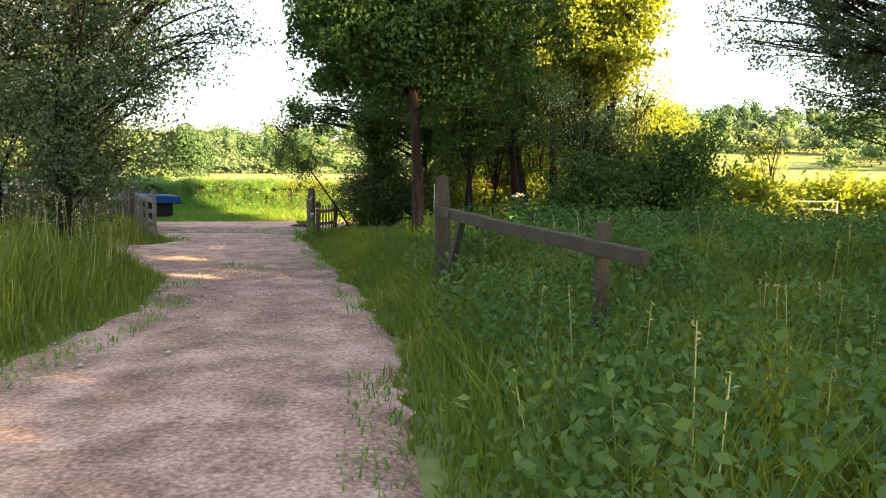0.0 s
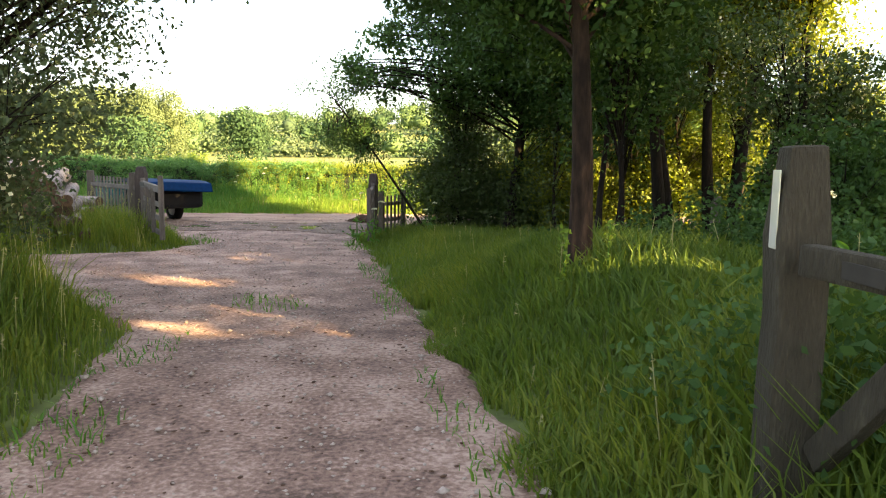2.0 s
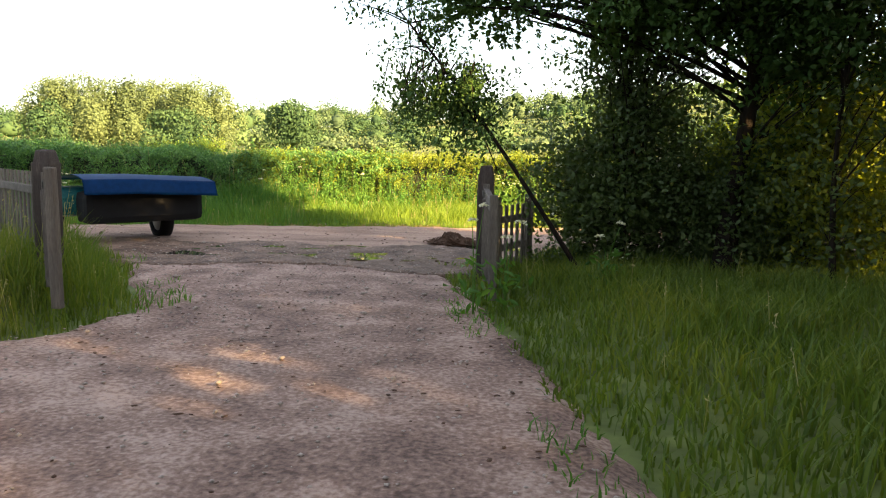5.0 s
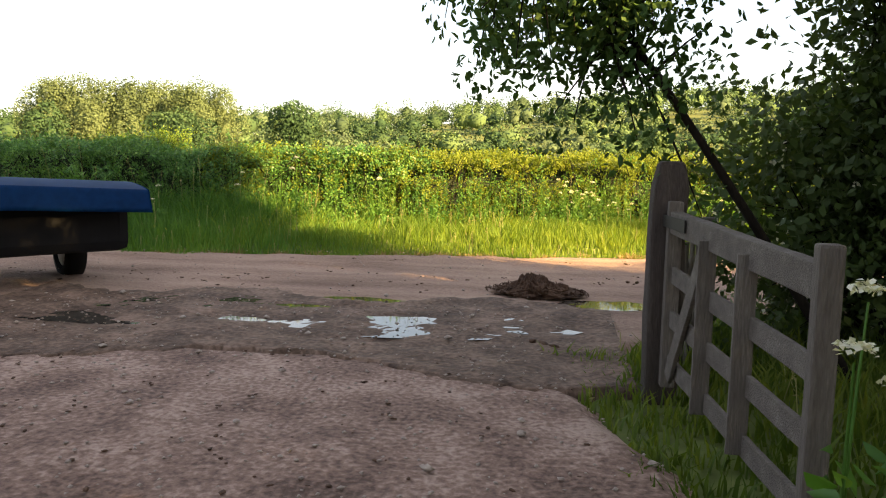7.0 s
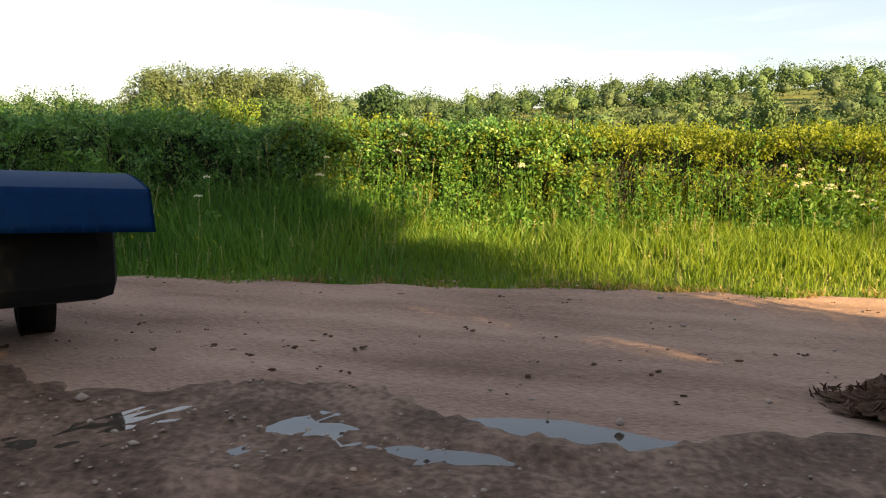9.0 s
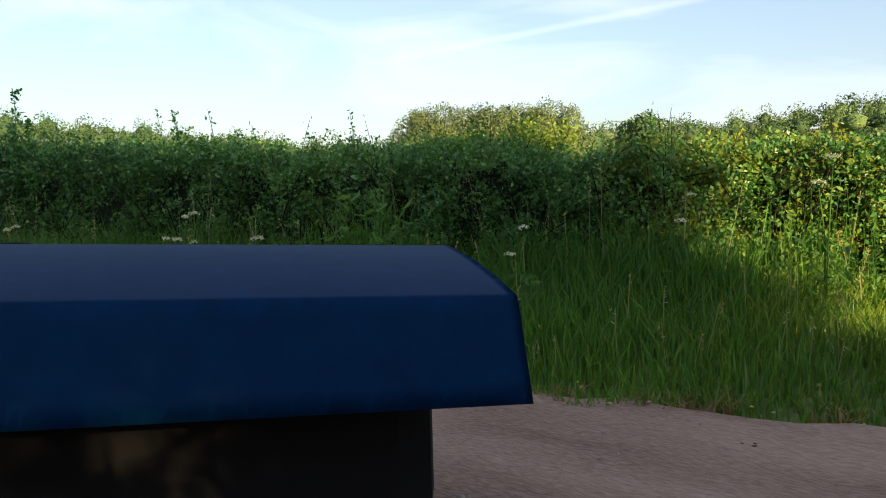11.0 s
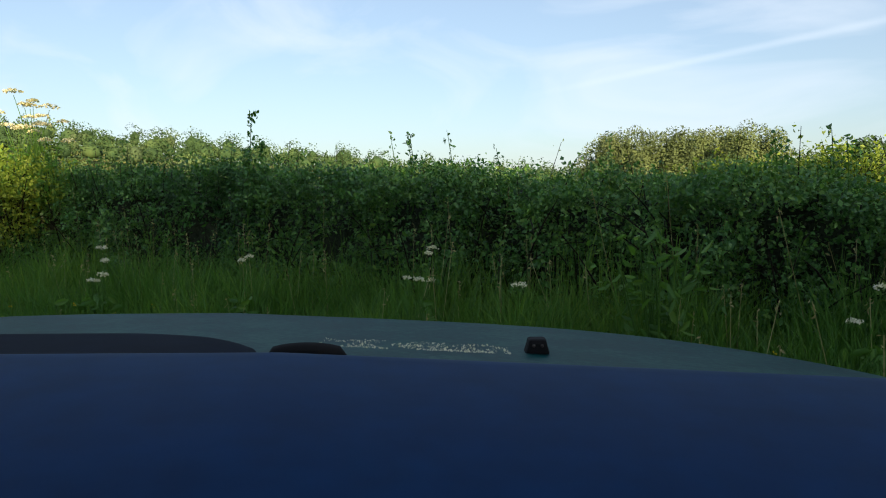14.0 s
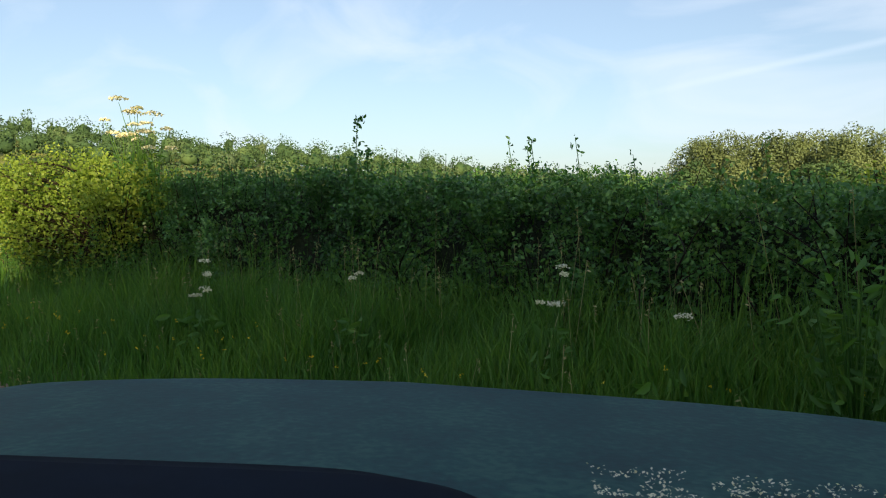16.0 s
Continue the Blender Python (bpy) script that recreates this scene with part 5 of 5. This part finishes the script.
def clods():
    """Dark clods, crumbs and bits of straw lying in drifts along the lane."""
    rng = np.random.default_rng(47)
    bm = bmesh.new()
    bmesh.ops.create_icosphere(bm, subdivisions=1, radius=1)
    ball = np.array([v.co[:] for v in bm.verts])
    faces = np.array([[v.index for v in f.verts] for f in bm.faces])
    bm.free()
    vs, ts, k = [], [], 0
    for _ in range(260):
        x = rng.uniform(-14, 3)
        q = rng.choice([0.12, 0.5, 0.62, 0.93], p=[0.25, 0.3, 0.25, 0.2]) + 0.06 * rng.normal()
        y = NEAR_EDGE(x) + (FAR_EDGE(x) - NEAR_EDGE(x)) * np.clip(q, 0.02, 0.98)
        s = rng.uniform(0.005, 0.014) * (2.6 if rng.uniform() < 0.06 else 1)
        for _j in range(rng.integers(1, 4)):
            v = ball * s * rng.uniform(0.7, 1.25, (len(ball), 1)) * np.array([rng.uniform(0.9, 2.0), 0.9, 0.5])
            c, d = math.cos(k), math.sin(k)
            ox, oy = rng.normal(0, 2.0 * s, 2)
            vs.append(v @ np.array([[c, d, 0], [-d, c, 0], [0, 0, 1]]) + np.array([x + ox, y + oy, float(height(x, y)) + 0.05 + s * 0.2]))
            ts.append(faces + k)
            k += len(ball)
    for _ in range(900):
        y = rng.uniform(7.5, 20.5)
        x = rng.uniform(TRACK_L(y), TRACK_R(y))
        s = rng.uniform(0.005, 0.013)
        v = ball * s * rng.uniform(0.7, 1.25, (len(ball), 1)) * np.array([rng.uniform(1.0, 2.2), 1.0, 0.35])
        c, d = math.cos(k), math.sin(k)
        vs.append(v @ np.array([[c, d, 0], [-d, c, 0], [0, 0, 1]]) + np.array([x, y, float(height(x, y)) + 0.066 + s * 0.1]))
        ts.append(faces + k)
        k += len(ball)
    ob = new("earth_clods", mesh_arrays("earth_clods", np.concatenate(vs), None, np.concatenate(ts), HEAP))
    tagged(ob, "dark scattered clods and twigs on the lane", "debris", kind="stuff")


stones()
clods()


# ---- flowers and single plants ----
def umbel(name, label, seed, x, y, z0, tall, heads, spread, category="flower", wide=1.0):
    """Cow parsley or hogweed: ribbed stems with flat white heads of many tiny flowers."""
    rng = np.random.default_rng(seed)
    root = base(name, x, y, z0)
    tops = []
    for k in range(heads):
        t = Tubes()
        e = Vector((rng.normal() * spread, rng.normal() * spread, tall * rng.uniform(0.7, 1.03)))
        f = Vector((e.x * 0.25, e.y * 0.25, tall * 0.55))
        t.add([Vector((0, 0, -0.05)), f, e - Vector((0, 0, 0.03))], [0.006, 0.005, 0.003], 5)
        tops.append(e)
        mesh_part("stem", t.mesh("stem", GRASS), root)
    for e in tops:
        r = rng.uniform(0.034, 0.060) * wide
        a, q = rng.uniform(0, 6.28, 70), rng.uniform(0, 1, 70) ** 0.5
        c = np.stack([e.x + r * q * np.cos(a), e.y + r * q * np.sin(a), e.z + 0.3 * r * (1 - q * q) + rng.normal(0, 0.006, 70)], 1)
        mesh_part("flower_head", leaves_mesh("flower_head", rng, c, 0.018 * wide, PETAL, aim=np.tile(np.array([0.0, 0, 1]), (70, 1)), aim_weight=0.75, wide=0.9, simple=True), root, "flat white umbel of tiny flowers", kind="stuff")
    c = np.stack([rng.normal(0, 0.09, 40), rng.normal(0, 0.09, 40), rng.uniform(0.05, 0.55, 40) * tall], 1)
    mesh_part("leaf", leaves_mesh("leaf", rng, c, 0.10, GRASS, wide=0.4), root, kind="stuff")
    return tagged(root, label, category)


def ground_z(x, y):
    return float(height(x, y))


for k, (x, y, h, n) in enumerate([(-11.77, 24.15, 0.95, 3), (-13.07, 23.55, 0.88, 2), (-11.0, 24.17, 0.78, 1), (-9.5, 25.15, 0.74, 2), (-14.2, 22.95, 0.80, 4), (-14.6, 23.0, 0.7, 3), (-12.2, 24.6, 0.8, 2), (-7.7, 25.9, 1.15, 2), (-8.6, 26.0, 0.95, 2), (-6.6, 26.5, 0.9, 2)]):
    umbel("cow_parsley", "white cow parsley among the shaded verge grass", 200 + k, x, y, ground_z(x, y), h, n, 0.06, wide=0.8)
rs = random.Random(7)
for k in range(34):
    x = rs.uniform(-4.6, 5.5)
    y = float(HEDGE_Y(x)) - rs.uniform(0.05, 0.7)
    umbel("cow_parsley", "tall white cow parsley against the sunlit hedge", 230 + k, x, y, ground_z(x, y), rs.uniform(0.55, 0.95), rs.randint(4, 6), 0.2, wide=0.65)
for k, (x, y, h) in enumerate([(-3.36, 17.3, 1.0), (-3.12, 17.6, 0.85), (-2.2, 18.4, 0.7), (0.9, 9.2, 0.75)]):
    umbel("cow_parsley", "white cow parsley beside the grey gate", 280 + k, x, y, ground_z(x, y), h, 2, 0.06)
umbel("hogweed", "tall hogweed with pale heads above the hedge", 290, -17.1, 23.2, 1.2, 1.2, 8, 0.11, wide=1.8)
umbel("hogweed", "tall hogweed with pale heads above the hedge", 291, -16.85, 23.3, 1.2, 1.0, 5, 0.1, wide=1.6)
umbel("hogweed", "tall hogweed with pale heads above the hedge", 292, -17.4, 23.1, 1.2, 1.1, 6, 0.1, wide=1.6)


def spire(name, label, seed, x, y, z0, tall, leaf, n, arch=0.0, mat=LEAF_HEDGE_SHADED):
    """A single shoot with leaves up its stem; arch: how far its tip bends over."""
    rng = np.random.default_rng(seed)
    root = base(name, x, y, z0)
    t = Tubes()
    way = [Vector((arch * q * q * q, 0.03 * math.sin(q * 4), tall * (q - (0.35 * q ** 4 if arch else 0)))) for q in [i / 8 for i in range(9)]]
    t.add(way, [0.006 - 0.0005 * i for i in range(9)], 5)
    mesh_part("stem", t.mesh("stem", GRASS), root)
    c = np.concatenate([np.array([way[min(8, int(q * 8))].lerp(way[min(8, int(q * 8) + 1)], q * 8 % 1)]) + rng.normal(size=(2, 3)) * leaf * 0.45 for q in np.linspace(0.15, 1, n)])
    mesh_part("leaf", leaves_mesh("leaf", rng, c, leaf, mat, wide=0.5), root, kind="stuff")
    return tagged(root, label, "plant")


spire("nettle", "single nettle spire standing above the hedge", 300, -13.0, 25.1, 1.15, 0.66, 0.055, 26)
spire("bramble_shoot", "leafy bramble shoot arching above the hedge", 301, -14.6, 24.4, 1.1, 1.42, 0.05, 36, 0.26)
for k, (dx, dy, h) in enumerate([(-0.12, 0.05, 0.95), (0.1, -0.06, 1.05), (0.2, 0.08, 0.8), (-0.22, -0.04, 0.75), (0.02, 0.12, 1.15), (0.3, 0.0, 0.6)]):
    spire("bramble_shoot", "leafy bramble shoot in a clump above the hedge", 380 + k, -14.6 + dx, 24.4 + dy, 1.0, h, 0.055, 40, 0.08)
spire("bramble_shoot", "thin bramble shoot arching above the hedge", 302, -12.0, 25.9, 1.1, 0.75, 0.04, 10, 0.25)
spire("bramble_shoot", "thin bramble shoot arching above the hedge", 303, -9.6, 26.6, 1.0, 0.85, 0.04, 8, 0.35)
for k in range(34):
    x = rs.uniform(-17, -6)
    spire("nettle", "small nettle tip above the hedge", 310 + k, x, float(HEDGE_Y(x)) + rs.uniform(0.1, 0.8), float(hedge_top(x)) - 0.1, rs.uniform(0.22, 0.55), 0.042, 12)


spire("oak_sucker", "leafy pale green sucker at the oak's foot", 360, -0.47, 9.75, ground_z(-0.47, 9.75), 0.46, 0.045, 20, 0.0, LEAF_YOUNG_SUNLIT)
spire("oak_sucker", "leafy pale green sucker at the oak's foot", 361, -0.2, 9.6, ground_z(-0.2, 9.6), 0.36, 0.04, 18, 0.0, LEAF_YOUNG_SUNLIT)


def dock():
    rng = np.random.default_rng(340)
    x, y = -10.35, 24.65
    root = base("dock_plant", x, y, ground_z(x, y))
    t = Tubes()
    cs = []
    for k in range(28):
        e = Vector((rng.normal() * 0.15, rng.normal() * 0.12, rng.uniform(0.5, 1.05)))
        t.add([Vector((0, 0, 0)), e * 0.5, e], [0.008, 0.006, 0.003], 5)
        cs.append(np.array([e * q for q in np.linspace(0.15, 1, 9)]) + rng.normal(size=(9, 3)) * 0.06)
    mesh_part("stem", t.mesh("stem", GRASS), root)
    mesh_part("leaf", leaves_mesh("leaf", rng, np.concatenate(cs), 0.095, GRASS, wide=0.34), root, kind="stuff")
    low = np.array([(0.12, -0.14, 0.10), (-0.1, -0.16, 0.12), (0.24, -0.08, 0.12), (0.02, -0.2, 0.2), (0.3, 0.02, 0.16)])
    mesh_part("broad_leaf", leaves_mesh("broad_leaf", rng, low, 0.30, LEAF_WEED, aim=np.tile(np.array([0, -0.5, 0.8]), (5, 1)), aim_weight=0.7, wide=0.34), root, "broad pale green leaves")
    tagged(root, "broad-leaved dock plant in the verge grass", "plant")


dock()


def buttercups():
    rng = np.random.default_rng(350)
    x = rng.uniform(-17, -9, 60)
    y = FAR_EDGE(x) + rng.uniform(0.15, 0.9, 60)
    c = np.stack([x, y, height(x, y) + rng.uniform(0.25, 0.4, 60)], 1)
    c = np.concatenate([c + rng.normal(size=c.shape) * 0.007 for _ in range(5)])
    ob = new("buttercups", leaves_mesh("buttercups", rng, c, 0.013, YELLOW, wide=0.9, simple=True))
    tagged(ob, "tiny yellow buttercups in the verge grass", "flowers", kind="stuff")


buttercups()


# ---- the car that stands on the lane at the end ----
def car():
    """Its front as seen from the driver's place: bonnet, wiper, washer jet and the shelf under the windscreen."""
    root = base("car", -8.15, 21.14, 0.0, 48.4)

    def nose(x):
        return 2.0 - 0.4 * abs((x + 0.4) / 1.26) ** 4

    def skin(x, y):
        # the bonnet's height: it rises towards the windscreen and falls off to one side
        side = max(0.0, x + 0.55) + 0.03 * math.exp(-((x + 0.55) / 0.3) ** 2)
        return 0.945 - 0.05 * side + 0.07 * (nose(x) - y) - 0.03 * max(0.0, 1 - (nose(x) - y) / 0.06) ** 2

    bm = bmesh.new()
    nu, nv = 60, 40
    grid = []
    for j in range(nv + 1):
        line = []
        for i in range(nu + 1):
            x = -1.40 + 2.42 * i / nu
            y = 1.04 + (nose(x) - 1.04) * (1 - (1 - j / nv) ** 1.6)
            line.append(bm.verts.new((x, y, skin(x, y) - 0.10 * max(0.0, abs(x + 0.19) - 1.05) ** 2 * 8)))
        grid.append(line)
    for j in range(nv):
        for i in range(nu):
            bm.faces.new((grid[j][i], grid[j][i + 1], grid[j + 1][i + 1], grid[j + 1][i])).smooth = True
    bmesh.ops.solidify(bm, geom=bm.faces[:], thickness=-0.02)
    part("bonnet", bm, PAINT, root, "dusty blue-grey bonnet with speckled reflections painted in")
    part("front_body", box_bm((2.0, 0.80, 0.42), (-0.30, 1.44, 0.62), 0.14), PAINT, root)
    part("bumper", box_bm((1.6, 0.2, 0.24), (-0.36, 1.80, 0.5), 0.06), BLACK, root)

    # the shelf under the windscreen, rounded at its far edge and sinking towards the seats
    def shelf(x, q):
        y = 0.34 + 0.71 * q
        z = 1.030 - 0.05 * max(0.0, x + 0.24)
        return y, z - 0.075 * (1 - q) ** 2 - 4.0 * max(0.0, q - 0.95) ** 2 - 1.6 * max(0.0, 0.12 - q)

    bm = bmesh.new()
    rows = []
    for j in range(41):
        rows.append([bm.verts.new((-0.95 + 1.90 * i / 90, *shelf(-0.95 + 1.90 * i / 90, j / 40))) for i in range(91)])
    for j in range(40):
        for i in range(90):
            bm.faces.new((rows[j][i], rows[j][i + 1], rows[j + 1][i + 1], rows[j + 1][i])).smooth = True
    bmesh.ops.solidify(bm, geom=bm.faces[:], thickness=-0.03)
    part("dashboard", bm, DASH, root, "dark navy plastic dashboard top")
    # the darker trim beyond it, which ends in a rounded corner
    bm = bmesh.new()
    rows = []
    for j in range(13):
        q = j / 12
        end = -0.30 - 0.12 * (1 - math.sqrt(max(0.0, 1 - q ** 3)))
        rows.append([bm.verts.new((-1.0 + (end + 1.0) * i / 40, 1.045 + 0.25 * q, 1.024 - 0.014 * q - 0.02 * (i / 40) ** 14)) for i in range(41)])
    for j in range(12):
        for i in range(40):
            bm.faces.new((rows[j][i], rows[j][i + 1], rows[j + 1][i + 1], rows[j + 1][i])).smooth = True
    bmesh.ops.solidify(bm, geom=bm.faces[:], thickness=-0.03)
    part("windscreen_trim", bm, TRIM, root, "matt dark trim under the windscreen")
    part("bulkhead", box_bm((1.7, 0.56, 0.46), (-0.05, 0.80, 0.56), 0.10), BLACK, root)
    # pale flakes below the windscreen, standing in for sky glints on the dusty paint
    rng = np.random.default_rng(61)
    c = []
    for _ in range(900):
        x, y = -0.24 + 0.36 * rng.uniform(), 1.33 + 0.12 * rng.uniform() ** 1.6
        if noise.noise(Vector((x * 22, y * 22, 3))) > -0.12:
            c.append((x, y, skin(x, y) + 0.003))
    mesh_part("glint_dust", leaves_mesh("glint_dust", rng, np.array(c), 0.0042, PETAL, aim=np.tile(np.array([0.0, 0, 1.0]), (len(c), 1)), aim_weight=0.9, wide=0.9, simple=True), root, "pale specks painted as sky glints on the dusty paint", kind="stuff")
    # washer jet: a small hood with two nozzles
    bm = box_bm((0.046, 0.04, 0.034), (0.174, 1.39, skin(0.174, 1.39) + 0.012), 0.008)
    for v in bm.verts:
        if v.co.z > skin(0.174, 1.39) + 0.012:
            v.co.x = 0.174 + (v.co.x - 0.174) * 0.78
    jet = part("washer_jet", bm, BLACK, root, "small black washer jet")
    for dx in (-0.008, 0.008):
        bm = bmesh.new()
        bmesh.ops.create_icosphere(bm, subdivisions=2, radius=0.0035, matrix=Matrix.Translation((0.174 + dx, 1.371, skin(0.174, 1.39) + 0.017)))
        part("nozzle", bm, IRON, jet)
    t = Tubes()
    t.add([Vector((-0.275 + 0.118 * q, 1.12, 1.0 + 0.012 * math.sin(math.pi * q) ** 0.5)) for q in [i / 10 for i in range(11)]], [0.006] + [0.013] * 9 + [0.006], 8)
    mesh_part("wiper", t.mesh("wiper", BLACK), root, "black windscreen wiper at rest")
    for sx in (-1.12, 0.46):
        t = Tubes()
        t.add([Vector((sx - 0.1, 1.42, 0.33)), Vector((sx - 0.09, 1.42, 0.33)), Vector((sx + 0.09, 1.42, 0.33)), Vector((sx + 0.1, 1.42, 0.33))], [0.26, 0.33, 0.33, 0.26], 28)
        w = mesh_part("wheel", t.mesh("tyre", BLACK), root, "black tyre on a steel rim")
        t = Tubes()
        t.add([Vector((sx - 0.104, 1.42, 0.33)), Vector((sx - 0.07, 1.42, 0.33)), Vector((sx + 0.07, 1.42, 0.33)), Vector((sx + 0.104, 1.42, 0.33))], [0.02, 0.22, 0.22, 0.02], 24)
        mesh_part("rim", t.mesh("rim", STEEL), w)
    tagged(root, "blue-grey car front with bonnet, wiper and dark dashboard", "car")


car()
